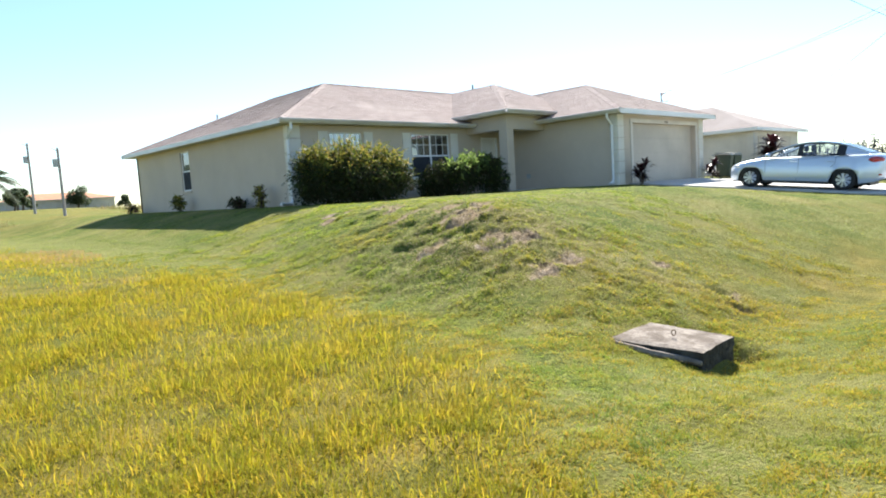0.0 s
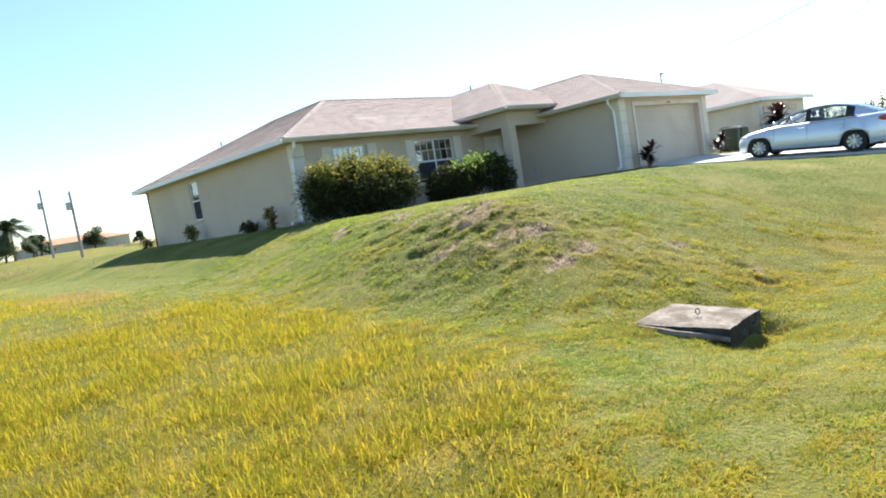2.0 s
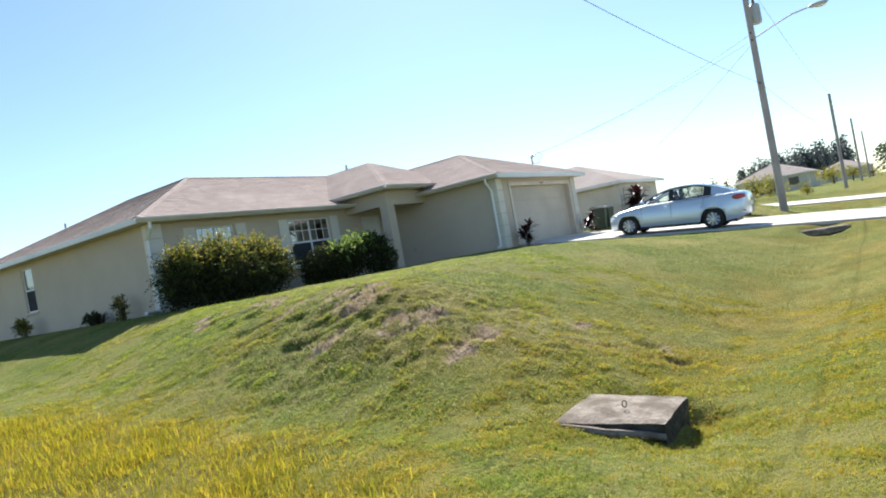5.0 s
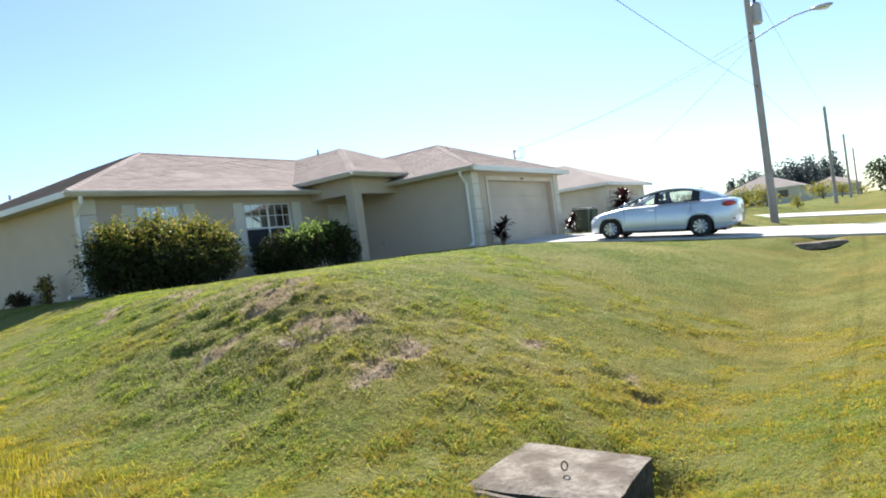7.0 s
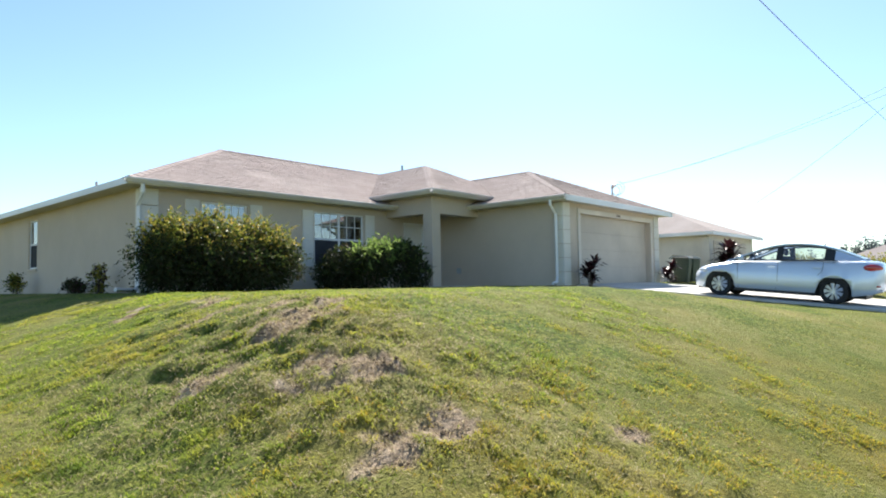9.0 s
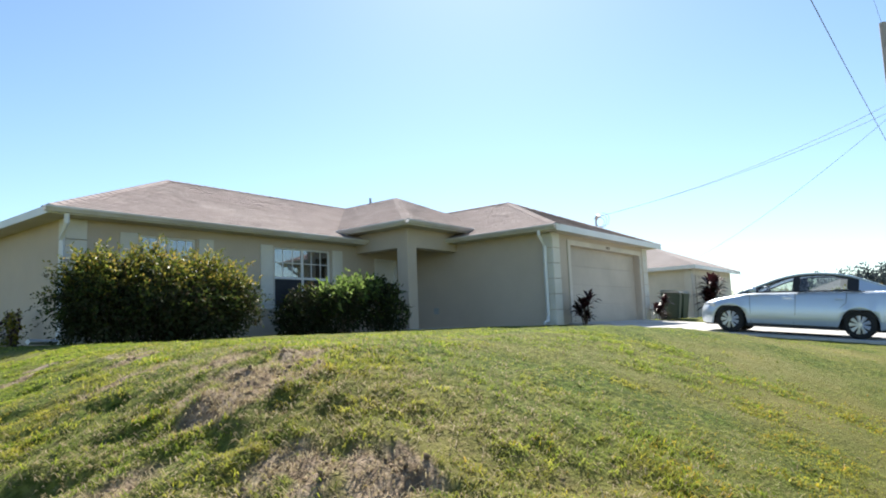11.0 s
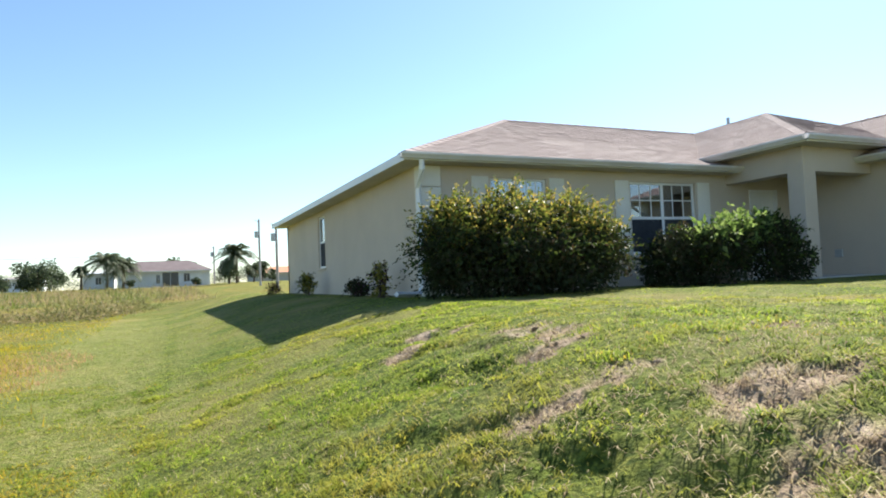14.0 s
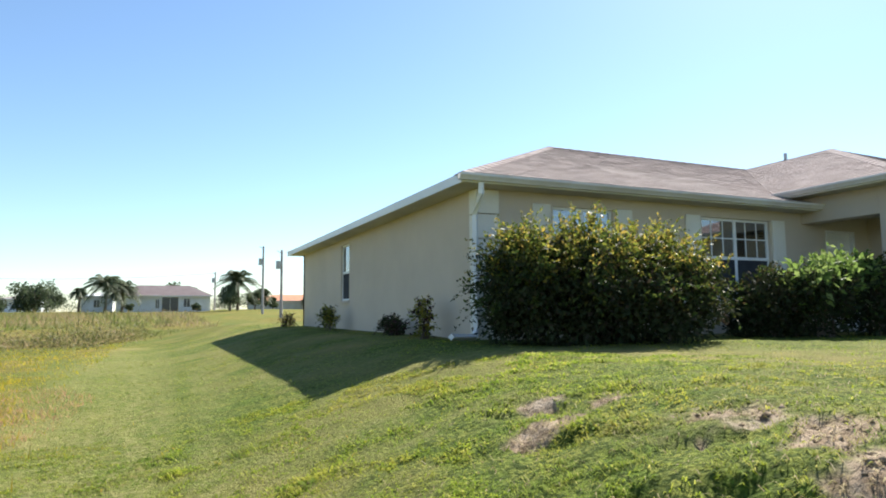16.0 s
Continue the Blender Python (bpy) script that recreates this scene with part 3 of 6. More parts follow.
for corners, up in faces_main[2:4]:
    roof_face(corners, roof, up, course=0.6)
deck("roof_deck", faces_main[4][0], roof, SHINGLE)


def hip_cap(a, b, step=0.3):
    """Cap shingles folded over a hip or ridge, each lapping the next."""
    a, b = Vector(a), Vector(b)
    d = (b - a).normalized()
    side = d.cross(Vector((0, 0, 1))).normalized()
    for k in range(int((b - a).length / step)):
        bm = bmesh.new()
        rows = []
        for c, up in ((a + d * step * k, 0.038), (a + d * step * (k + 1.08), 0.026)):
            rows.append([bm.verts.new(c + side * s * 0.14 + Vector((0, 0, up - abs(s) * 0.056 - low))) for low in (0, 0.012) for s in (-1, 0, 1)])
        p, q = rows
        for i in (0, 1):
            bm.faces.new((p[i], p[i + 1], q[i + 1], q[i]))
            bm.faces.new((p[i], p[i + 3], p[i + 4], p[i + 1]))
        for i in (0, 2):
            bm.faces.new((p[i], q[i], q[i + 3], p[i + 3]))
        part("ridge_cap", bm, SHINGLE, roof)


hip_cap((AX, AY, EAVE), (CX, CY, TOP))
hip_cap((CX, CY, TOP), (RX - RUN, CY, TOP))
hip_cap((CX, CY, TOP), (CX, BY - RUN, TOP))
hip_cap((AX, BY, EAVE), (CX, BY - RUN, TOP))
hip_cap((GXL, GE, EAVE), (GXC, GE + GRUN, GTOP))
hip_cap((RX, GE, EAVE), (GXC, GE + GRUN, GTOP))
hip_cap((GXC, GE + GRUN, GTOP), (GXC, CY - 1, GTOP))
hip_cap((PX, PY, PEAVE), (PX + PRUN, PY + PRUN, PTOP))


def fascia(a, b, out, z=EAVE, h=0.115, gutter=False):
    """White fascia board along an eave from a to b, out is the way outwards; with a gutter on it where asked."""
    a, b, out = Vector((*a, 0)), Vector((*b, 0)), Vector((*out, 0))
    d = (b - a).normalized()
    ln = (b - a).length
    m = Matrix(((d.x, out.x, 0, a.x), (d.y, out.y, 0, a.y), (0, 0, 1, z), (0, 0, 0, 1)))
    part("fascia", box((-0.028, 0.002, -h - 0.02), (ln + 0.02, 0.028, 0.006), 0.003, m), WHITE, house, "white fascia board")
    if gutter:
        bm = bmesh.new()
        prof = [(0.03 + a, b) for a, b in ((0.0, -0.02), (0.0, -0.115), (0.075, -0.115), (0.085, -0.095), (0.11, -0.065), (0.125, -0.05), (0.125, -0.012), (0.112, -0.012), (0.112, -0.045), (0.075, -0.095), (0.012, -0.104), (0.012, -0.02))]
        r0 = [bm.verts.new(m @ Vector((-0.1, y, zz))) for y, zz in prof]
        r1 = [bm.verts.new(m @ Vector((ln + 0.02, y, zz))) for y, zz in prof]
        for i in range(len(prof)):
            j = (i + 1) % len(prof)
            bm.faces.new((r0[i], r0[j], r1[j], r1[i]))
        bm.faces.new(r0[::-1])
        bm.faces.new(r1)
        bmesh.ops.recalc_face_normals(bm, faces=bm.faces)
        part("gutter", bm, GUTTER, house, "white metal rain gutter")


fascia((AX, AY), (GXL - 0.0, AY), (0, -1), gutter=True)
fascia((AX, BY), (AX, AY), (-1, 0), h=0.125)
fascia((GXL, AY), (GXL, GE), (-1, 0), gutter=True)
fascia((GXL, GE), (RX, GE), (0, -1), h=0.145)
fascia((RX, GE), (RX, BY), (1, 0))
fascia((RX, BY), (AX, BY), (0, 1))
fascia((PX, 16.72), (PX, PY), (-1, 0), z=PEAVE, h=0.12, gutter=True)
fascia((PX, PY), (19.22, PY), (0, -1), z=PEAVE, h=0.12, gutter=True)
for lo, hi in (((AX + 0.01, AY + 0.01), (9.2, BY - 0.01)), ((9.2, AY + 0.01), (GXL + 0.4, 16.34)), ((GXL + 0.01, GE + 0.01), (19.1, AY - 0.01)), ((19.1, GE + 0.01), (RX - 0.01, 11.2)), ((25.7, 11.2), (RX - 0.01, BY - 0.01)), ((9.2, 29.5), (25.7, BY - 0.01))):
    part("soffit", box((*lo, 2.515), (*hi, 2.53)), SOFFIT, house)
part("soffit", box((PX + 0.01, PY + 0.01, 2.81), (19.06, 14.36, 2.825)), SOFFIT, house)
part("soffit", box((PX + 0.01, 14.36, 2.81), (16.91, 16.6, 2.825)), SOFFIT, house)


# corner blocks
def quoins(x0, x1, y0, y1, z0, z1, n):
    s = (z1 - z0) / n
    for k in range(n):
        part("quoin_block", box((x0, y0, z0 + k * s + 0.008), (x1, y1, z0 + (k + 1) * s - 0.008), 0.008), CREAM, house)


quoins(9.17, 9.60, 16.305, 16.338, 0.05, 2.51, 6)
quoins(9.165, 9.198, 16.338, 16.55, 0.05, 2.51, 6)
quoins(19.065, 19.098, 11.2, 11.48, 0.05, 2.51, 6)
quoins(19.065, 19.46, 11.165, 11.198, 0.05, 2.51, 6)
quoins(25.33, 25.73, 11.165, 11.198, 0.05, 2.51, 6)


# downspouts
def downspout(pts, w=0.04):
    bm = bmesh.new()
    add_tube(bm, pts, w, 4)
    return part("downspout", bm, WHITE, house, "white rain downspout")


downspout([(9.06, 15.9, 2.52), (9.06, 15.9, 2.36), (9.12, 16.25, 2.06), (9.12, 16.26, 0.25), (9.02, 16.12, 0.13), (8.4, 15.65, gz(8.4, 15.65) + 0.08)], 0.05)
downspout([(18.6, 11.3, 2.52), (18.6, 11.3, 2.4), (18.99, 11.36, 2.15), (18.99, 11.36, 0.3), (18.85, 11.3, 0.16), (18.5, 11.2, 0.13)], 0.05)


# windows
SCREEN = surface("insect_screen_mesh", (0.035, 0.038, 0.045), (0.05, 0.054, 0.062), 0.8, 300, 3, 0.2, 0.001, spec=0.2)


def window(axis, at, u0, u1, z0, z1, bays, rows_top, rows_bot, label):
    """A sash window; frame set back in the opening, bays wide, upper sash over lower sash with bars."""
    def pt(u, w, z):
        return (u, w, z) if axis == "x" else (w, u, z)
    def bar(bm, a0, a1, c0, c1, w0, w1):
        lo, hi = pt(a0, w0, c0), pt(a1, w1, c1)
        add_box(bm, lo, hi)
    win = part("window", box(pt(u0 + 0.002, at + 0.12, z0 + 0.002), pt(u1 - 0.002, at + 0.125, z0 + 0.05)), VINYL, house, label)
    bm = bmesh.new()
    f = 0.05
    for a0, a1, c0, c1 in ((u0, u0 + f, z0, z1), (u1 - f, u1, z0, z1), (u0 + f, u1 - f, z0, z0 + f), (u0 + f, u1 - f, z1 - f, z1)):
        bar(bm, a0, a1, c0, c1, at + 0.05, at + 0.12)
    zm = (z0 + z1) / 2
    bw = (u1 - u0) / bays
    bar(bm, u0 + f, u1 - f, zm - 0.03, zm + 0.03, at + 0.052, at + 0.11)
    for k in range(1, bays):
        bar(bm, u0 + k * bw - 0.035, u0 + k * bw + 0.035, z0 + f, z1 - f, at + 0.05, at + 0.115)
    part("window_frame", bm, VINYL, win, "white vinyl window frame")
    bm = bmesh.new()
    for k in range(bays):
        for j in range(1, 3):
            u = u0 + k * bw + bw * j / 3
            bar(bm, u - 0.011, u + 0.011, zm + 0.03, z1 - f, at + 0.066, at + 0.078)
        for j in range(1, rows_top):
            z = zm + (z1 - zm) * j / rows_top
            bar(bm, u0 + k * bw + 0.04, u0 + (k + 1) * bw - 0.04, z - 0.011, z + 0.011, at + 0.064, at + 0.08)
    if rows_top > 1:
        part("glazing_bars", bm, VINYL, win)
    else:
        bm.free()
    for k in range(bays):
        part("insect_screen", box(pt(u0 + k * bw + 0.036, at + 0.06, z0 + f), pt(u0 + (k + 1) * bw - 0.036, at + 0.063, zm - 0.031)), SCREEN, win, "dark woven insect screen")
    for k in range(bays):
        for c0, c1, w in ((z0 + f, zm - 0.03, 0.09), (zm + 0.03, z1 - f, 0.072)):
            p = part("pane", box(pt(u0 + k * bw + 0.035, at + w, c0), pt(u0 + (k + 1) * bw - 0.035, at + w + 0.004, c1)), PANE, win)
            p.visible_shadow = False
    part("window_sill", box(pt(u0 - 0.04, at - 0.05, z0 - 0.07), pt(u1 + 0.04, at - 0.001, z0 - 0.003), 0.008), STUCCO if axis == "y" else CREAM, win)
    return win


window("x", 16.34, *BIG, WIN_Z0, WIN_Z1, 2, 2, 1, "white double sash window with glazing bars")
window("x", 16.34, *SMALL, WIN_Z0, WIN_Z1, 2, 2, 1, "white sash window half hidden by a shrub")
window("y", 9.2, *SIDE, 0.84, 2.36, 1, 1, 1, "narrow white sash window in the side wall")
for u0, u1 in ((BIG[0] - 0.42, BIG[0] - 0.05), (BIG[1] + 0.05, BIG[1] + 0.42), (SMALL[0] - 0.42, SMALL[0] - 0.05), (SMALL[1] + 0.05, SMALL[1] + 0.42)):
    sh = part("shutter", box((u0, 16.305, WIN_Z0 - 0.02), (u1, 16.338, WIN_Z1 + 0.02), 0.005), CREAM, house, "flat cream window shutter")
    for zz in (WIN_Z0 + 0.1, (WIN_Z0 + WIN_Z1) / 2 + 0.04):
        part("shutter_panel", box((u0 + 0.05, 16.295, zz), (u1 - 0.05, 16.304, zz + 0.62), 0.004), CREAM, sh)

# entry door
ed = part("entry_door", box((DOOR[0] + 0.04, 16.42, DOOR[2]), (DOOR[1] - 0.04, 16.46, DOOR[3] - 0.04)), DOORW, house, "white panelled entry door")
for u in (0, 1):
    for z0, z1 in ((0.25, 0.85), (0.98, 1.55), (1.66, 2.02)):
        part("door_panel", box((DOOR[0] + 0.13 + 0.38 * u, 16.408, z0), (DOOR[0] + 0.43 + 0.38 * u, 16.419, z1), 0.006), DOORW, ed)
part("door_knob", tube([(DOOR[1] - 0.12, 16.42, 1.05), (DOOR[1] - 0.12, 16.37, 1.05), (DOOR[1] - 0.12, 16.35, 1.05)], [0.015, 0.03, 0.02], 10), GREYMET, ed, "brushed metal knob")
for lo, hi in (((DOOR[0], 16.33, DOOR[2]), (DOOR[0] + 0.04, 16.45, DOOR[3])), ((DOOR[1] - 0.04, 16.33, DOOR[2]), (DOOR[1], 16.45, DOOR[3])), ((DOOR[0] + 0.04, 16.33, DOOR[3] - 0.04), (DOOR[1] - 0.04, 16.45, DOOR[3]))):
    part("door_frame", box(lo, hi), VINYL, ed)

# garage door with its frame
gd = part("garage_door", box((GDOOR[0] + 0.01, 11.405, 0.1), (GDOOR[1] - 0.01, 11.425, GDOOR[3] - 0.004)), GARAGE, house, "closed beige sectional garage door")
for r in range(4):
    z0 = 0.1 + r * 0.535
    sec = part("door_section", box((GDOOR[0] + 0.012, 11.38, z0 + 0.0015), (GDOOR[1] - 0.012, 11.404, min(z0 + 0.5335, GDOOR[3])), 0.002), GARAGE, gd)
for lo, hi in (((GDOOR[0] - 0.16, 11.165, 0.05), (GDOOR[0], 11.198, GDOOR[3])), ((GDOOR[1], 11.165, 0.05), (GDOOR[1] + 0.16, 11.198, GDOOR[3])), ((GDOOR[0] - 0.16, 11.165, GDOOR[3]), (GDOOR[1] + 0.16, 11.198, GDOOR[3] + 0.14))):
    part("door_trim", box(lo, hi, 0.006), TRIM, house, "light trim round the garage door")
for k in range(3):
    part("sign_bar", box((22.42 + 0.1 * k, 11.150, GDOOR[3] + 0.035), (22.47 + 0.1 * k, 11.163, GDOOR[3] + 0.11), 0.004), IRON, house)
part("wall_vent", box((19.06, 15.1, 0.5), (19.097, 15.28, 0.68), 0.006), GREYMET, house, "small grey wall vent")

# roof pipe
part("vent_pipe", tube([(20.75, 19.5, 4.4), (20.75, 19.5, 4.92)], 0.045, 10), GREYMET, house, "thin grey plumbing vent pipe")
part("vent_pipe", tube([(12.1, 27.2, 3.4), (12.1, 27.2, 4.25)], 0.045, 10), GREYMET, house, "thin grey plumbing vent pipe")


# ---- the car ----
PAINT = surface("car_paint", (0.60, 0.68, 0.79), (0.63, 0.71, 0.82), 0.28, 300, 0.8, 0, metal=0.35, c3=(0.59, 0.67, 0.78), coat=1.0)
RUBBER = surface("tyre_rubber", (0.018, 0.018, 0.018), (0.03, 0.03, 0.03), 0.85, 60, 6, 0.3, 0.003)
ALLOY = surface("wheel_alloy", (0.66, 0.67, 0.69), (0.72, 0.73, 0.75), 0.35, 40, 4, 0, metal=0.7)
BLACKP = surface("black_plastic", (0.02, 0.02, 0.021), (0.03, 0.03, 0.031), 0.6, 60, 5, 0.1, 0.002)
SEATC = surface("seat_cloth", (0.06, 0.06, 0.065), (0.09, 0.09, 0.095), 0.9, 90, 5, 0.3, 0.003)
REDL = surface("red_lens", (0.45, 0.02, 0.02), (0.5, 0.03, 0.03), 0.2, 60, 5, 0, coat=1.0)
CLEARL = surface("clear_lens", (0.75, 0.77, 0.8), (0.7, 0.72, 0.75), 0.12, 60, 5, 0, coat=1.0)
CARGLASS = glassy("car_glass", (0.72, 0.78, 0.77), 0.10)


def make_car():
    """A compact saloon; local x ahead from the front axle, y to its left, z up from the ground."""
    car = empty("car", Matrix.Identity(4), "silver-blue four-door saloon car parked on the sloping driveway", "car")
    WB, R = 2.57, 0.305
    def lin(x, pts):
        return float(np.interp(-x, [-p[0] for p in pts], [p[1] for p in pts]))
    top = lambda x: lin(x, [(0.72, 0.50), (0.69, 0.60), (0.6, 0.67), (0.4, 0.745), (0.0, 0.835), (-0.3, 0.895), (-0.6, 0.93), (-2.7, 1.02), (-3.1, 1.035), (-3.4, 1.02), (-3.5, 0.98), (-3.54, 0.82)])
    half = lambda x: lin(x, [(0.72, 0.48), (0.67, 0.62), (0.52, 0.76), (0.28, 0.835), (-0.3, 0.86), (-2.6, 0.86), (-3.1, 0.82), (-3.4, 0.74), (-3.54, 0.60)])
    low = lambda x: lin(x, [(0.72, 0.28), (0.64, 0.20), (0.4, 0.19), (-2.9, 0.20), (-3.3, 0.27), (-3.54, 0.38)])
    def arch(x):
        z = low(x)
        for xc in (0.0, -WB):
            d = abs(x - xc)
            if d < R + 0.055:
                z = max(z, R + math.sqrt((R + 0.055) ** 2 - d * d))
        return z
    xs = sorted({round(v, 3) for v in list(np.linspace(0.72, -3.54, 78)) + [c + s * (R + 0.054) for c in (0, -WB) for s in (-1, 1)]}, reverse=True)
    bm = bmesh.new()
    rings = []
    for x in xs:
        w, zt, zb, za = half(x), top(x), low(x), arch(x)
        zs = min(0.62, zt - 0.08)
        side = [(w * 0.90, zb), (w * 0.975, min(max(za, zb + 0.05), zs)), (w * 1.0, max(za + 0.02, min(0.42, zs)) if za < zs else zs), (w * 0.985, max(za + 0.03, zs)), (w * 0.955, max(za + 0.05, zt - 0.10)), (w * 0.90, zt - 0.02), (w * 0.72, zt + 0.018), (w * 0.3, zt + 0.035), (0, zt + 0.04)]
        if za > zb + 0.02:
            side[0] = (w * 0.965, za)
        ring = [bm.verts.new((x, y, z)) for y, z in side] + [bm.verts.new((x, -y, z)) for y, z in side[-2::-1]]
        rings.append(ring)
    n = len(rings[0])
    for a, b in zip(rings, rings[1:]):
        for k in range(n - 1):
            bm.faces.new((a[k], b[k], b[k + 1], a[k + 1]))
    bm.faces.new(rings[0])
    bm.faces.new(rings[-1][::-1])
    bmesh.ops.recalc_face_normals(bm, faces=bm.faces)
    body = part("body", bm, PAINT, car, smooth=True)
    part("underbody", box((0.6, -0.6, 0.16), (-3.2, 0.6, 0.5)), BLACKP, car)
    for x in (0, -WB):
        part("wheel_well", box((x - 0.36, -0.78, 0.42), (x + 0.36, 0.78, 0.66), 0.02), BLACKP, car)
    # side windows and pillars on a leaning surface between belt and roof rail
    belt = lambda x: (lin(x, [(-0.1, 0.78), (-0.4, 0.80), (-2.6, 0.79), (-3.2, 0.69)]), lin(x, [(-0.1, 0.87), (-0.4, 0.925), (-2.7, 1.03), (-3.2, 1.05)]))
    rail = lambda x: (lin(x, [(-0.1, 0.76), (-0.5, 0.69), (-0.95, 0.61), (-1.5, 0.58), (-2.2, 0.57), (-2.7, 0.59), (-3.2, 0.65)]), lin(x, [(-0.1, 0.885), (-0.3, 0.955), (-0.6, 1.09), (-0.95, 1.245), (-1.2, 1.325), (-1.45, 1.375), (-1.75, 1.40), (-2.05, 1.395), (-2.35, 1.355), (-2.65, 1.27), (-2.95, 1.16), (-3.2, 1.06)]))
    def on(x, s, f):
        (y0, z0), (y1, z1) = belt(x), rail(x)
        g = f * 0.03 * math.sin(math.pi * f)
        return Vector((x, s * (y0 + (y1 - y0) * f + g), z0 + (z1 - z0) * f))
    for s in (1, -1):
        spans = (("vent", -0.34, -0.56), ("front", -0.60, -1.30), ("rear", -1.44, -2.34))
        xs2 = sorted({round(v, 3) for v in list(np.linspace(-0.12, -3.18, 50)) + [e for sp in spans for e in sp[1:]]}, reverse=True)
        fr, painted = bmesh.new(), bmesh.new()
        panes = {sp[0]: bmesh.new() for sp in spans}
        for a, b in zip(xs2, xs2[1:]):
            mid = (a + b) / 2
            sp = next((q for q in spans if q[2] < mid < q[1]), None)
            def lims(x):
                h = rail(x)[1] - belt(x)[1]
                lo, hi = min(0.03 / max(h, 0.01), 0.5), max(1 - 0.055 / max(h, 0.01), 0.5)
                return lo, hi
            la, lb = lims(a), lims(b)
            bands = ((0, 0, la[0], lb[0], None), (la[0], lb[0], la[1], lb[1], sp), (la[1], lb[1], 1, 1, None))
            for fa0, fb0, fa1, fb1, q in bands:
                tgt = panes[q[0]] if q else (fr if -2.56 < mid < -0.2 and not (fa1 == 1 and fa0 > 0.93) else painted)
                off = Vector((0, -0.012 * s, 0)) if q else Vector()
                quad = [on(a, s, fa0) + off, on(b, s, fb0) + off, on(b, s, fb1) + off, on(a, s, fa1) + off]
                if s < 0:
                    quad.reverse()
                tgt.faces.new([tgt.verts.new(p) for p in quad])
        bmesh.ops.remove_doubles(fr, verts=fr.verts, dist=0.0005)
        part("window_surround", fr, BLACKP, car, "black window frames", smooth=True)
        bmesh.ops.remove_doubles(painted, verts=painted.verts, dist=0.0005)
        rear = painted.copy()
        for half, ahead in ((painted, True), (rear, False)):
            bmesh.ops.delete(half, geom=[f for f in half.faces if (f.calc_center_median().x > -1.4) != ahead], context="FACES")
            part("pillar", half, PAINT, car, smooth=True)
        for key, pm in panes.items():
            bmesh.ops.remove_doubles(pm, verts=pm.verts, dist=0.0005)
            g = part("side_window", pm, CARGLASS, car, smooth=True)
            g.visible_shadow = False
        # dark trim along the door glass, centre post
        for x in (-1.37,):
            pm = bmesh.new()
            pts = [on(x + 0.045, s, 0.08), on(x - 0.045, s, 0.08), on(x - 0.045, s, 0.9), on(x + 0.045, s, 0.9)]
            add = Vector((0, 0.006 * s, 0.002))
            a = [pm.verts.new(p + add) for p in pts]
            b = [pm.verts.new(p - add) for p in pts]
            pm.faces.new(a), pm.faces.new(b[::-1])
            for i in range(4):
                pm.faces.new((a[i], b[i], b[(i + 1) % 4], a[(i + 1) % 4]))
            part("door_post", pm, BLACKP, car)
        part("window_trim", tube([on(x, s, 0.99) + Vector((0, 0.004 * s, 0)) for x in np.linspace(-0.15, -3.1, 30)], 0.024, 6), PAINT, car)
        part("window_trim", tube([on(x, s, 0.02) + Vector((0, 0.008 * s, 0)) for x in np.linspace(-0.3, -2.6, 16)], 0.011, 6), BLACKP, car)
        mir = bmesh.new()
        bmesh.ops.create_uvsphere(mir, u_segments=12, v_segments=8, radius=1, matrix=Matrix.Translation((-0.52, s * 0.95, 0.995)) @ Matrix.Diagonal((0.07, 0.11, 0.075, 1)))
        add_tube(mir, [(-0.54, s * 0.78, 0.96), (-0.52, s * 0.9, 0.985)], 0.022, 6)
        part("wing_mirror", mir, PAINT, car, smooth=True)
        for x in (-1.2, -2.2):
            part("door_handle", box((x - 0.09, s * 0.868, 0.83), (x + 0.09, s * 0.895, 0.86), 0.008), PAINT, car)
        for pts in ([(-0.42, 0.88), (-0.44, 0.5), (-0.46, 0.24)], [(-1.36, 0.94), (-1.36, 0.5), (-1.33, 0.24)], [(-2.34, 0.98), (-2.32, 0.76), (-2.22, 0.66)]):
            part("door_seam", tube([(x, s * (0.858 if z > 0.3 else 0.838) * (0.972 if z > 0.8 else 1.0), z) for x, z in pts], 0.004, 5), BLACKP, car)
        part("sill", box((-0.36, s * 0.80, 0.165), (-2.2, s * 0.855, 0.235), 0.012), BLACKP, car)
        # lamps
        hl = bmesh.new()
        bmesh.ops.create_uvsphere(hl, u_segments=12, v_segments=8, radius=1, matrix=Matrix.Translation((0.47, s * 0.69, 0.63)) @ Matrix.Rotation(s * -0.75, 4, "Z") @ Matrix.Diagonal((0.21, 0.06, 0.065, 1)))
        part("headlight", hl, CLEARL, car, "clear swept headlight", smooth=True)
        tl = bmesh.new()
        bmesh.ops.create_uvsphere(tl, u_segments=12, v_segments=8, radius=1, matrix=Matrix.Translation((-3.32, s * 0.70, 0.90)) @ Matrix.Rotation(s * 0.5, 4, "Z") @ Matrix.Diagonal((0.21, 0.06, 0.085, 1)))
        part("tail_light", tl, REDL, car, "red tail light", smooth=True)
        # wheels
        for x in (0.0, -WB):
            y0 = s * 0.73
            w = bmesh.new()
            prof = [(0.19, -0.085), (0.275, -0.095), (0.30, -0.07), (R, -0.03), (R, 0.03), (0.30, 0.07), (0.275, 0.095), (0.19, 0.085)]
            seg = 36
            rr = [[w.verts.new((x + r * math.cos(2 * math.pi * k / seg), y0 + o, R + r * math.sin(2 * math.pi * k / seg))) for r, o in prof] for k in range(seg)]
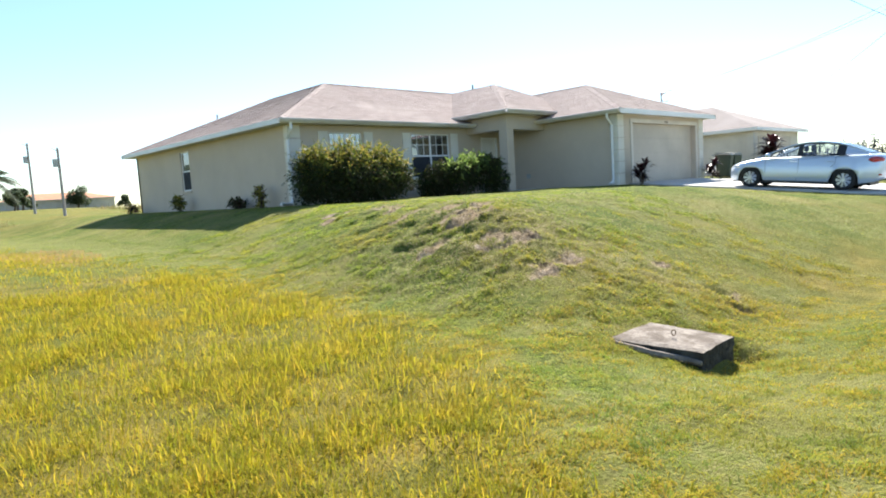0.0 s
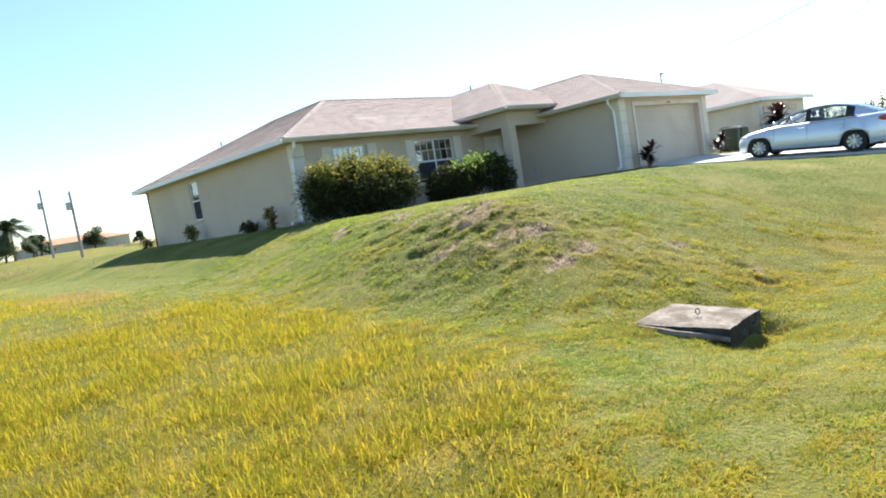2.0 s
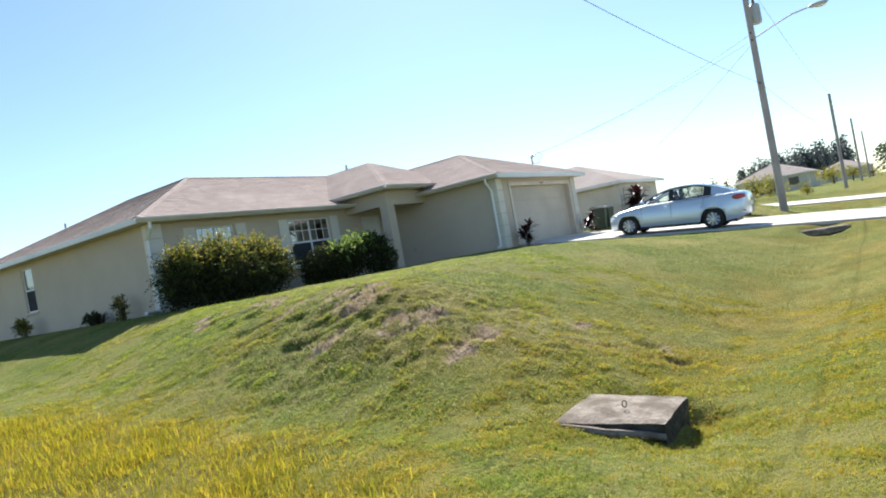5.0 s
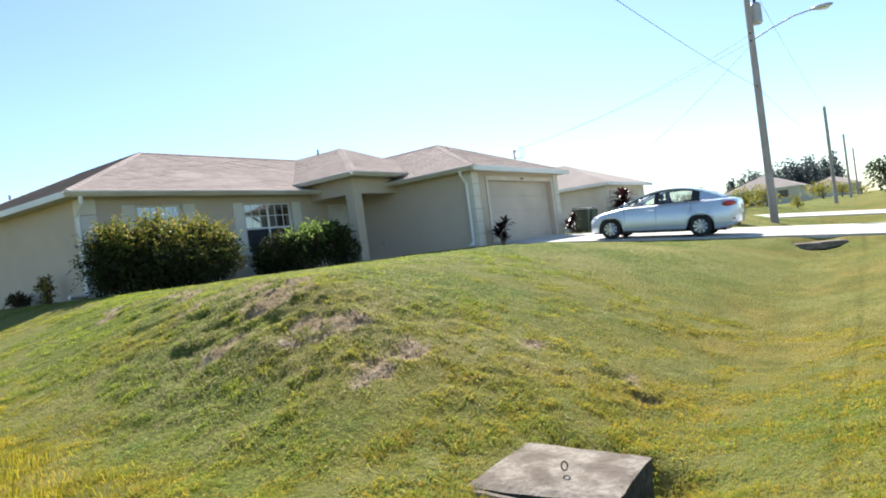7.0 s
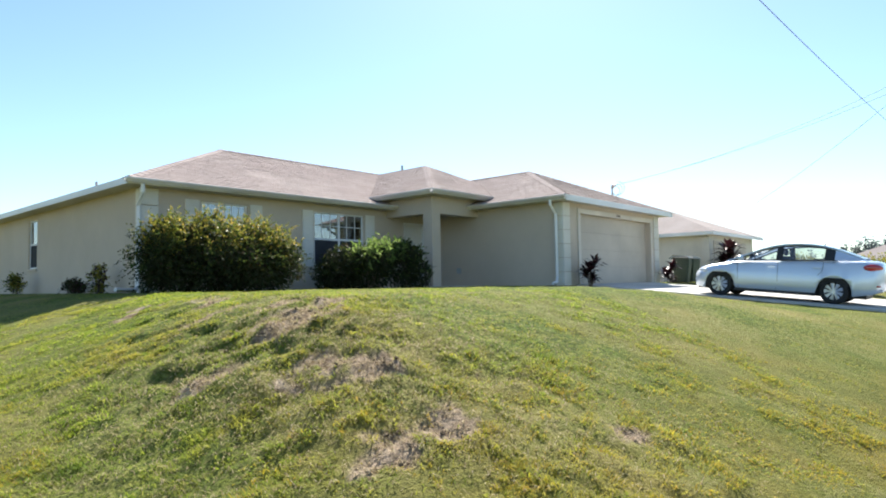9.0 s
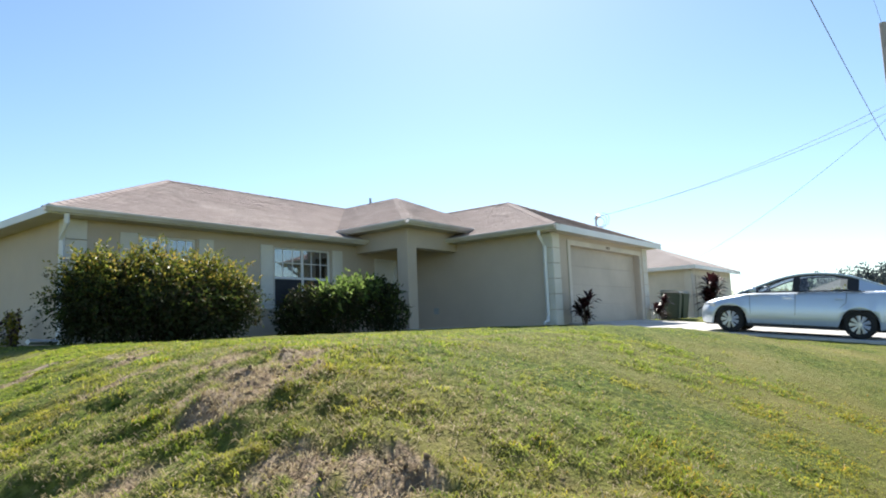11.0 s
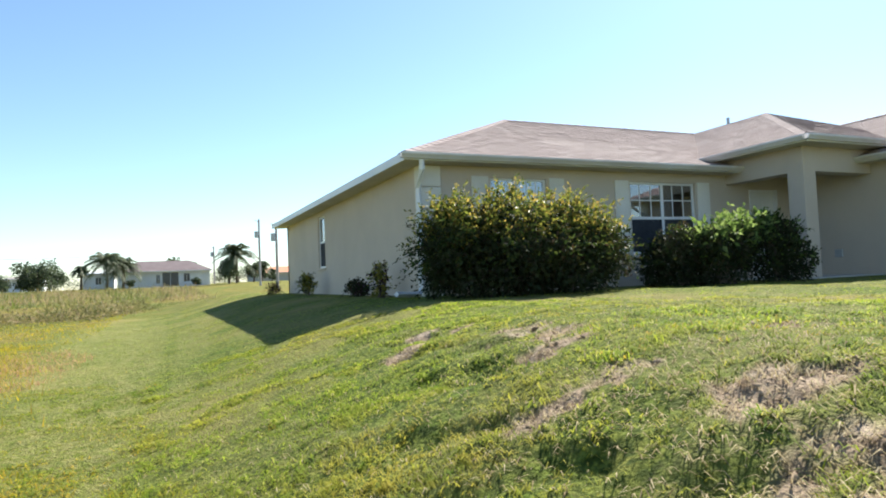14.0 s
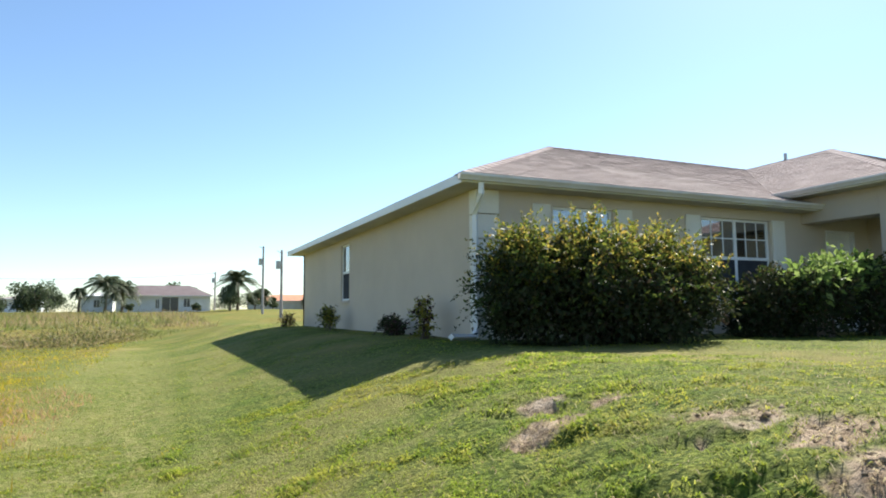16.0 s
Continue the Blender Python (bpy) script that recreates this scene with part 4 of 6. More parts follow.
            for k in range(seg):
                for j in range(len(prof)):
                    w.faces.new((rr[k][j], rr[(k + 1) % seg][j], rr[(k + 1) % seg][(j + 1) % len(prof)], rr[k][(j + 1) % len(prof)]))
            bmesh.ops.recalc_face_normals(w, faces=w.faces)
            wheel = part("wheel", w, RUBBER, car, "black tyre with a silver wheel trim", smooth=True)
            rim = bmesh.new()
            yo = y0 + s * 0.07
            for k in range(9):
                a = 2 * math.pi * k / 9
                for d in (-0.05, 0.05):
                    p = [(x + 0.045 * math.cos(a), yo + s * 0.012, R + 0.045 * math.sin(a)), (x + 0.195 * math.cos(a + d * 2.2), yo, R + 0.195 * math.sin(a + d * 2.2))]
                    add_tube(rim, p, [0.02, 0.026], 5)
            add_tube(rim, [(x, yo - s * 0.01, R), (x, yo + s * 0.03, R)], [0.06, 0.05], 14)
            ring = [(x + 0.2 * math.cos(2 * math.pi * k / 30), yo - s * 0.005, R + 0.2 * math.sin(2 * math.pi * k / 30)) for k in range(31)]
            add_tube(rim, ring, 0.014, 6)
            part("rim", rim, ALLOY, wheel, "silver many-spoked wheel trim")
            part("brake_disc", tube([(x, y0 - s * 0.02, R), (x, y0 + s * 0.0, R)], 0.19, 20), BLACKP, wheel)
    # roof skin, windscreen, back glass
    def cross(x0, x1, n, y_in, rise, name, material, f=0.985):
        m = bmesh.new()
        cols = []
        for x in np.linspace(x0, x1, n):
            y1, z1 = rail(x)
            cols.append([m.verts.new((x, y1 * t * f, z1 + rise * (1 - t * t))) for t in np.linspace(-1, 1, 11)])
        for a, b in zip(cols, cols[1:]):
            for k in range(10):
                m.faces.new((a[k], b[k], b[k + 1], a[k + 1]))
        bmesh.ops.recalc_face_normals(m, faces=m.faces)
        return part(name, m, material, car, smooth=True)
    cross(-1.15, -2.45, 16, 0, 0.035, "roof_panel", PAINT, 1.0)
    cross(-0.14, -1.15, 10, 0, 0.035, "windscreen", CARGLASS).visible_shadow = False
    cross(-2.45, -3.14, 10, 0, 0.03, "rear_window", CARGLASS).visible_shadow = False
    part("roof_aerial", tube([(-2.2, 0, 1.40), (-2.3, 0, 1.49)], [0.012, 0.006], 6), BLACKP, car)
    # cabin
    part("dashboard", box((-0.15, -0.68, 0.6), (-0.7, 0.68, 0.9), 0.05), BLACKP, car)
    part("cabin_floor", box((-0.4, -0.72, 0.5), (-3.0, 0.72, 0.6)), BLACKP, car)
    for s in (1, -1):
        st = part("seat", box((-0.85, s * 0.36 - 0.24, 0.55), (-1.35, s * 0.36 + 0.24, 0.75), 0.05), SEATC, car, "dark cloth seat")
        part("seat_back", box((-1.3, s * 0.36 - 0.23, 0.7), (-1.46, s * 0.36 + 0.23, 1.1), 0.05), SEATC, st)
        part("headrest", box((-1.38, s * 0.36 - 0.13, 1.11), (-1.48, s * 0.36 + 0.13, 1.27), 0.04), SEATC, st)
    part("rear_bench", box((-2.05, -0.62, 0.55), (-2.55, 0.62, 1.06), 0.06), SEATC, car)
    ringp = [(-0.78 + 0.06 * math.sin(a), 0.36 + 0.18 * math.cos(a), 0.95 + 0.17 * math.sin(a)) for a in np.linspace(0, 2 * math.pi, 21)]
    part("steering_wheel", tube(ringp, 0.014, 6), BLACKP, car)
    # bumpers, grille, plate area
    part("grille", box((0.705, -0.42, 0.36), (0.732, 0.42, 0.46), 0.02), BLACKP, car)
    part("rear_plate", box((-3.535, -0.26, 0.62), (-3.556, 0.26, 0.74), 0.006), CREAM, car)
    part("rear_reflector", box((-3.40, 0.70, 0.46), (-3.48, 0.735, 0.50), 0.006), REDL, car)
    return car


car = make_car()
car.matrix_basis = Matrix.Translation((21.02, 7.27, float(drive_z(np.array(7.27))) + 0.016)) @ Matrix.Rotation(math.atan(0.087), 4, "X") @ Matrix.Rotation(radians(90 + 2.0), 4, "Z")


# ---- shrubs ----
def leaf_cloud(name, lumps, count, size, material, parent, seed, shell=0.35, aspect=0.45, label="", zmin=None, zmax=None, droop=0.25):
    """Many small pointed leaves spread through and over rounded lumps (centre, radii)."""
    r = np.random.RandomState(seed)
    vol = np.array([(l[3] * l[4] + l[4] * l[5] + l[3] * l[5]) for l in lumps])
    pick = r.choice(len(lumps), count, p=vol / vol.sum())
    L = np.array(lumps)[pick]
    d = r.normal(size=(count, 3))
    d /= np.linalg.norm(d, axis=1)[:, None]
    rad = 1 - shell * r.rand(count) ** 1.6
    wob = 1 + 0.13 * np.sin(d[:, 0] * 7 + pick) * np.sin(d[:, 1] * 6 + 2 * pick) + 0.10 * np.clip(r.normal(size=count), -2, 1.6)
    p = L[:, :3] + d * L[:, 3:6] * (rad * wob)[:, None]
    keep = np.ones(count, bool)
    if zmin is not None:
        keep &= p[:, 2] > zmin + 0.16 * r.normal(size=count)
    if zmax is not None:
        keep &= p[:, 2] < zmax + 0.16 * r.normal(size=count)
    p, d = p[keep], d[keep]
    n = len(p)
    out = d + 0.9 * r.normal(size=(n, 3)) + np.array([0, 0, 0.35])
    out /= np.linalg.norm(out, axis=1)[:, None]
    side = np.cross(out, r.normal(size=(n, 3)))
    side /= np.linalg.norm(side, axis=1)[:, None]
    s = size * (0.6 + 0.8 * r.rand(n))[:, None]
    tip = p + out * s - np.array([0, 0, 1]) * s * droop * r.rand(n)[:, None]
    mid = p + out * s * 0.5
    nrm = np.cross(out, side)
    v = np.stack([p, mid + side * s * aspect * 0.5 + nrm * s * 0.08, tip, mid - side * s * aspect * 0.5 + nrm * s * 0.08], 1).reshape(-1, 3)
    return poly_mesh(name, v, np.arange(4 * n), 4, material, parent, label)


def stems(parent, base, tips, r0, material, name="stem"):
    for t in tips:
        bm = bmesh.new()
        b = Vector(base) + Vector((random.uniform(-0.12, 0.12), random.uniform(-0.1, 0.1), 0))
        t = Vector(t)
        m = b.lerp(t, 0.5) + Vector((random.uniform(-0.1, 0.1), random.uniform(-0.1, 0.1), 0.1))
        add_tube(bm, [b, m, t], [r0, r0 * 0.7, r0 * 0.3], 5)
        part(name, bm, material, parent)


def shoots(name, lumps, count, leaves, length, size, material, parent, seed, zlo, zhi, lift, aspect=0.45, xmax=99.0, label=""):
    """Leafy shoots that stand out of the lumps: pairs of leaves along short bent twigs."""
    r = np.random.RandomState(seed)
    vol = np.array([(l[3] * l[4] + l[4] * l[5] + l[3] * l[5]) for l in lumps])
    L = np.array(lumps)[r.choice(len(lumps), count * 4, p=vol / vol.sum())]
    d = r.normal(size=(count * 4, 3))
    d /= np.linalg.norm(d, axis=1)[:, None]
    p = L[:, :3] + d * L[:, 3:6] * 0.93
    k = (p[:, 2] > zlo) & (p[:, 2] < zhi) & (p[:, 0] < xmax)
    for l in lumps:
        k &= (((p - np.array(l[:3])) / np.array(l[3:6])) ** 2).sum(1) > 0.72
    p, d = p[k][:count], d[k][:count]
    n = len(p)
    g = d + 0.35 * r.normal(size=(n, 3)) + np.array([0, 0, lift])
    g /= np.linalg.norm(g, axis=1)[:, None]
    ln = length * (0.4 + 0.9 * r.rand(n))
    t = np.tile(np.linspace(0.05, 1, leaves), n)
    i = np.repeat(np.arange(n), leaves)
    b = p[i] + g[i] * (ln[i] * t)[:, None] - np.array([0, 0, 1]) * (0.25 * ln[i] * t * t)[:, None]
    out = g[i] * 0.6 + 0.8 * r.normal(size=(len(i), 3))
    out /= np.linalg.norm(out, axis=1)[:, None]
    side = np.cross(out, r.normal(size=(len(i), 3)))
    side /= np.linalg.norm(side, axis=1)[:, None]
    s = size * (0.65 + 0.6 * r.rand(len(i)))[:, None] * (1 - 0.35 * t)[:, None]
    mid, nrm = b + out * s * 0.5, np.cross(out, side)
    v = np.stack([b, mid + side * s * aspect * 0.5 + nrm * s * 0.08, b + out * s, mid - side * s * aspect * 0.5 + nrm * s * 0.08], 1).reshape(-1, 3)
    return poly_mesh(name, v, np.arange(4 * len(i)), 4, material, parent, label)


BARK = surface("bark", (0.13, 0.10, 0.075), (0.19, 0.15, 0.11), 0.95, 25, 2, 0.6, 0.01)
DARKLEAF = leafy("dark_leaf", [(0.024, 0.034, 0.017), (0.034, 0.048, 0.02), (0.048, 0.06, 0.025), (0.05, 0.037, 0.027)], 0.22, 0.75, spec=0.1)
# Young tips are yellow; their extra brightness stands for sun on the crown.
SUNTIPLEAF = leafy("sunlit_young_leaf", [(0.05, 0.075, 0.016), (0.125, 0.155, 0.026), (0.25, 0.245, 0.042), (0.35, 0.245, 0.06)], 0.6, 0.45)
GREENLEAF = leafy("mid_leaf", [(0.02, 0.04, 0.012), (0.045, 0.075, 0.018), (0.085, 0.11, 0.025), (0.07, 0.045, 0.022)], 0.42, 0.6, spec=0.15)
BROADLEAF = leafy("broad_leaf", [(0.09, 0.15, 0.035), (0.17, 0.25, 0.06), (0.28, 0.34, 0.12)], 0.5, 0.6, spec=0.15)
REDLEAF = leafy("red_leaf", [(0.035, 0.013, 0.016), (0.06, 0.018, 0.024), (0.025, 0.018, 0.015)], 0.22, 0.4)
YELLEAF = leafy("yellow_leaf", [(0.10, 0.13, 0.02), (0.26, 0.26, 0.04), (0.38, 0.28, 0.06)], 0.5, 0.5)


def shrub(name, x, y, lumps, label, mix, seed, group=""):
    """mix: rows of (count, size, material, zmin) over the same lumps."""
    z = gz(x, y)
    sh = empty(name, (x, y, z), label, "shrub", group)
    stems(sh, (x, y, z - 0.05), [(l[0] + random.uniform(-0.2, 0.2), l[1], l[2]) for l in lumps for _ in range(2)], 0.025, BARK)
    for k, (count, size, material, zmin, shell, *zmax) in enumerate(mix):
        leaf_cloud("leaves", lumps, count, size, material, sh, seed + k, shell, zmin=zmin, zmax=zmax[0] if zmax else None)
    return sh


LUMPS1 = [(9.36, 14.8, 0.75, 0.7, 0.65, 0.75), (9.55, 14.75, 0.75, 0.8, 0.7, 0.75), (10.2, 14.5, 0.8, 0.9, 0.8, 0.82), (10.95, 14.5, 0.72, 0.85, 0.8, 0.76), (10.05, 14.7, 1.14, 0.6, 0.5, 0.45), (10.8, 14.6, 1.02, 0.65, 0.55, 0.42),
          (11.45, 14.3, 0.68, 0.5, 0.6, 0.52), (9.2, 14.95, 0.66, 0.48, 0.5, 0.45), (10.4, 14.2, 0.5, 1.4, 0.75, 0.55), (9.3, 14.9, 1.15, 0.5, 0.5, 0.42)]
def sprays(lumps, count, small, large, seed, zlo):
    """Small lumps set on the skin of the large ones, for a broken outline with pockets of shade."""
    r = random.Random(seed)
    out = []
    while len(out) < count:
        l = r.choice(lumps)
        d = Vector((r.gauss(0, 1), r.gauss(0, 1), r.gauss(0.3, 1))).normalized()
        c = Vector(l[:3]) + Vector((d.x * l[3], d.y * l[4], d.z * l[5]))
        if c.z > zlo and all((((c.x - q[0]) / q[3]) ** 2 + ((c.y - q[1]) / q[4]) ** 2 + ((c.z - q[2]) / q[5]) ** 2) > 0.85 for q in lumps):
            k = r.uniform(small, large)
            out.append((c.x, c.y, c.z, k * 1.1, k, k))
    return out


SPRAYS1 = sprays(LUMPS1, 70, 0.15, 0.30, 5, 0.3)
# Dark leaves below and bright ones above put shade and sun into leaf colour.
big = shrub("large_shrub", 10.4, 14.6, LUMPS1, "large dense shrub with yellow-tipped dark leaves before the house", [(22000, 0.085, DARKLEAF, None, 0.6, 1.3), (5000, 0.085, DARKLEAF, 1.0, 0.9), (3500, 0.085, GREENLEAF, 0.9, 0.3, 1.3), (6500, 0.08, SUNTIPLEAF, 1.08, 0.45)], 11)
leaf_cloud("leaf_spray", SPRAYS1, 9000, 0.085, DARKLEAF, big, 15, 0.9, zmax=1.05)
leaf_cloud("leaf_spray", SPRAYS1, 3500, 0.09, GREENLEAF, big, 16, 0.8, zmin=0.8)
leaf_cloud("leaf_spray", SPRAYS1, 8000, 0.078, SUNTIPLEAF, big, 17, 0.7, zmin=1.08)
shoots("young_growth", LUMPS1 + SPRAYS1, 520, 16, 0.33, 0.075, SUNTIPLEAF, big, 71, 1.0, 9, 0.55, label="yellow-tipped young shoots in a sunlit colour")
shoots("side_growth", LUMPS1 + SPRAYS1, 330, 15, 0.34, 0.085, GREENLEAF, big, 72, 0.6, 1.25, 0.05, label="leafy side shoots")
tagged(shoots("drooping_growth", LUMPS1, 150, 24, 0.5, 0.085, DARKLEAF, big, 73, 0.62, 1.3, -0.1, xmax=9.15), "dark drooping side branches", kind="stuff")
LUMPS2 = [(13.7, 14.6, 0.55, 0.58, 0.55, 0.6), (14.3, 14.5, 0.5, 0.65, 0.6, 0.6), (13.4, 14.8, 0.4, 0.38, 0.45, 0.45)]
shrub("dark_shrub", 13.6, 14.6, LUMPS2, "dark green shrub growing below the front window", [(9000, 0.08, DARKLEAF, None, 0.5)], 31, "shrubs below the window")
shoots("side_growth", LUMPS2, 110, 12, 0.24, 0.085, GREENLEAF, bpy.data.objects["dark_shrub"], 74, 0.4, 9, 0.3)
LUMPS3 = [(14.35, 14.15, 0.85, 0.65, 0.5, 0.45), (14.9, 14.2, 1.0, 0.5, 0.45, 0.38), (13.95, 14.1, 0.8, 0.4, 0.4, 0.3)]
# Bright leaves kept to the top, dark ones below: sunlight painted by leaf colour.
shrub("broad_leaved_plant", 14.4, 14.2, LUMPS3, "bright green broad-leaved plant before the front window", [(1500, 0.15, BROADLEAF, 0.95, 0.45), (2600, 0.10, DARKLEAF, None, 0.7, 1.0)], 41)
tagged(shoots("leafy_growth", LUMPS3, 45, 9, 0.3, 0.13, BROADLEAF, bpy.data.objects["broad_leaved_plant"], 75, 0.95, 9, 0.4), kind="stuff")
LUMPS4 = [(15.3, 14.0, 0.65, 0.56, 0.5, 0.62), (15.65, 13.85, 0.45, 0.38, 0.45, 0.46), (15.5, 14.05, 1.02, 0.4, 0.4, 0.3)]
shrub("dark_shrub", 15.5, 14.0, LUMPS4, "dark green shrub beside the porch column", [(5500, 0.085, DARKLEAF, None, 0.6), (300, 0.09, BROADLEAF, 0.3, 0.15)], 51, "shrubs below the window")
shoots("side_growth", LUMPS4, 90, 12, 0.3, 0.09, GREENLEAF, bpy.data.objects["dark_shrub.001"], 76, 0.4, 9, 0.3)
def loose_shrub(x, y, lumps, label, count, leaf, other, seed, reach):
    """A small open shrub with leafy twigs of uneven length."""
    sh = shrub("small_shrub", x, y, lumps, label, [(count, 0.075, leaf, None, 0.9), (count // 2, 0.07, other, None, 0.9)], seed, "small shrubs along the side wall")
    tagged(shoots("twig_growth", lumps, 34, 10, reach, 0.075, leaf, sh, seed + 5, 0.12, 9, 0.35), kind="stuff")
    tagged(shoots("twig_growth", lumps, 16, 9, reach, 0.075, other, sh, seed + 6, 0.05, 9, 0.1), kind="stuff")


loose_shrub(8.65, 23.7, [(8.65, 23.7, 0.36, 0.2, 0.2, 0.2), (8.6, 23.75, 0.55, 0.14, 0.14, 0.12)], "small yellow-green shrub by the side wall", 420, YELLEAF, DARKLEAF, 61, 0.2)
loose_shrub(8.8, 19.1, [(8.75, 18.9, 0.22, 0.2, 0.2, 0.15), (8.8, 19.35, 0.26, 0.22, 0.2, 0.15)], "low dark shrub by the side wall", 520, DARKLEAF, REDLEAF, 63, 0.16)
loose_shrub(8.75, 17.5, [(8.72, 17.5, 0.24, 0.11, 0.12, 0.16), (8.7, 17.45, 0.50, 0.15, 0.15, 0.13), (8.78, 17.6, 0.62, 0.1, 0.1, 0.1)], "small upright yellow-green shrub by the side wall", 330, YELLEAF, REDLEAF, 65, 0.17)
loose_shrub(8.46, 28.4, [(8.46, 28.4, 0.25, 0.2, 0.2, 0.14)], "small reddish shrub at the rear corner", 200, REDLEAF, YELLEAF, 67, 0.22)


def strap_plant(name, x, y, h, label, material, seed, crowns=3, group=""):
    """Cane plant with rosettes of strap leaves."""
    r = random.Random(seed)
    z = gz(x, y)
    pl = empty(name, (x, y, z), label, "plant", group)
    bm = bmesh.new()
    tops = []
    for k in range(crowns):
        a = 2 * math.pi * k / crowns + r.random()
        t = Vector((x + 0.12 * math.cos(a), y + 0.12 * math.sin(a), z + h * (0.26 + 0.44 * k / max(crowns - 1, 1))))
        add_tube(bm, [(x + 0.03 * math.cos(a), y + 0.03 * math.sin(a), z - 0.05), t], [0.018, 0.014], 6)
        tops.append(t)
    part("canes", bm, BARK, pl)
    for t in tops:
        bm = bmesh.new()
        for j in range(30):
            a, up = r.uniform(0, 2 * math.pi), r.uniform(0.1, 1.2)
            ln = h * r.uniform(0.32, 0.48)
            d = Vector((math.cos(a) * math.cos(up), math.sin(a) * math.cos(up), math.sin(up)))
            s = d.cross(Vector((0, 0, 1))).normalized() * 0.026 * (1 + h)
            b = t - Vector((0, 0, r.uniform(0, 0.16 * h)))
            m = b + d * ln * 0.55
            e = b + d * ln - Vector((0, 0, ln * 0.28))
            v = [bm.verts.new(q) for q in (b - s * 0.4, b + s * 0.4, m + s, e, m - s)]
            bm.faces.new((v[0], v[1], v[2], v[4]))
            bm.faces.new((v[4], v[2], v[3]))
        part("leaf_rosette", bm, material, pl)
    return pl


strap_plant("cordyline", 19.75, 10.7, 1.02, "dark red strap-leaved plant beside the garage door", REDLEAF, 3, 4, "plants beside the garage")
strap_plant("cordyline", 25.55, 10.75, 0.98, "dark red strap-leaved plant beside the garage door", REDLEAF, 4, 4, "plants beside the garage")
strap_plant("cordyline", 34.5, 11.6, 2.3, "tall dark red strap-leaved plant before the neighbouring house", REDLEAF, 5, 6)
strap_plant("spiky_plant", 27.6, 4.9, 0.9, "spiky grey-green plant growing beside the utility pole", DARKLEAF, 6, 6)


# ---- grass ----
LAWN = leafy("lawn_blade", [(0.16, 0.24, 0.018), (0.25, 0.345, 0.027), (0.37, 0.43, 0.045), (0.48, 0.45, 0.13)], 0.58, 0.7, 0.55, 0.10, (0.43, 0.36, 0.06), 0.46, 0.72, deep=(0.14, 0.225, 0.022))
TALLG = leafy("tall_grass_blade", [(0.16, 0.19, 0.014), (0.35, 0.325, 0.02), (0.52, 0.41, 0.025), (0.52, 0.335, 0.05)], 0.6, 0.65, 0.9, 0.12, (0.48, 0.34, 0.04), 0.53, 0.73, deep=(0.26, 0.27, 0.02))
BROWNG = leafy("brown_grass_blade", [(0.17, 0.17, 0.06), (0.27, 0.22, 0.10), (0.33, 0.26, 0.14), (0.22, 0.155, 0.09)], 0.5, 0.6, 0.12, 0.2, (0.14, 0.17, 0.04), 0.45, 0.6)


DRYLAWN = leafy("dry_lawn_blade", [(0.25, 0.27, 0.02), (0.42, 0.37, 0.028), (0.52, 0.395, 0.04), (0.46, 0.30, 0.06)], 0.56, 0.75, 1.1, 0.08, (0.20, 0.26, 0.03), 0.52, 0.72)
PALELAWN = leafy("pale_lawn_blade", [(0.18, 0.23, 0.04), (0.27, 0.30, 0.07), (0.36, 0.34, 0.12), (0.30, 0.26, 0.11)], 0.5, 0.75, 5.0, 0.08, (0.14, 0.21, 0.03), 0.44, 0.58)
STRAW = leafy("straw_blade", [(0.26, 0.20, 0.11), (0.38, 0.31, 0.17), (0.48, 0.41, 0.26), (0.20, 0.15, 0.08)], 0.35, 0.85, spec=0.06)


def blades(name, x, y, h, w, material, label, seed, lean=0.7, sink=0.012, turn=None, least=0.0):
    """One joined mesh of bent blades (three triangles' worth each)."""
    r = np.random.RandomState(seed)
    n = len(x)
    z = ground_z(x, y) - sink
    a = r.rand(n) * 2 * np.pi if turn is None else turn
    ln = least + (lean - least) * r.rand(n) ** 0.45
    dx, dy = np.cos(a), np.sin(a)
    px, py = -dy, dx
    b = np.stack([x, y, z], 1)
    side = np.stack([px, py, 0 * px], 1) * (w / 2)[:, None]
    mid = b + np.stack([dx * np.sin(ln * 0.65), dy * np.sin(ln * 0.65), np.cos(ln * 0.65)], 1) * (h * 0.5)[:, None]
    tip = mid + np.stack([dx * np.sin(ln * 1.35), dy * np.sin(ln * 1.35), np.cos(ln * 1.35)], 1) * (h * 0.5)[:, None]
    if w.mean() > 0.01:
        v = np.stack([b - side, b + side, tip], 1).reshape(-1, 3)
        return tagged(poly_mesh(name, v, np.arange(3 * n), 3, material), label, "grass", kind="stuff")
    v = np.stack([b - side, b + side, mid + side * 0.8, tip, mid - side * 0.8], 1).reshape(-1, 3)
    base = np.arange(n)[:, None] * 5
    tri = np.concatenate([base + np.array([[0, 1, 2]]), base + np.array([[0, 2, 4]]), base + np.array([[4, 2, 3]])], 1).reshape(-1)
    ob = poly_mesh(name, v, tri, 3, material)
    return tagged(ob, label, "grass", kind="stuff")


WAY = ((-1.5, -1.2), (1.0, 0.3), (2.6, 1.0), (4.2, 3.1), (4.7, 5.0), (4.5, 8.0))


def way_distance(x, y):
    d = np.full(x.shape, 1e9)
    for (ax, ay), (bx, by) in zip(WAY, WAY[1:]):
        t = np.clip(((x - ax) * (bx - ax) + (y - ay) * (by - ay)) / ((bx - ax) ** 2 + (by - ay) ** 2), 0, 1)
        d = np.minimum(d, np.hypot(x - ax - t * (bx - ax), y - ay - t * (by - ay)))
    return d


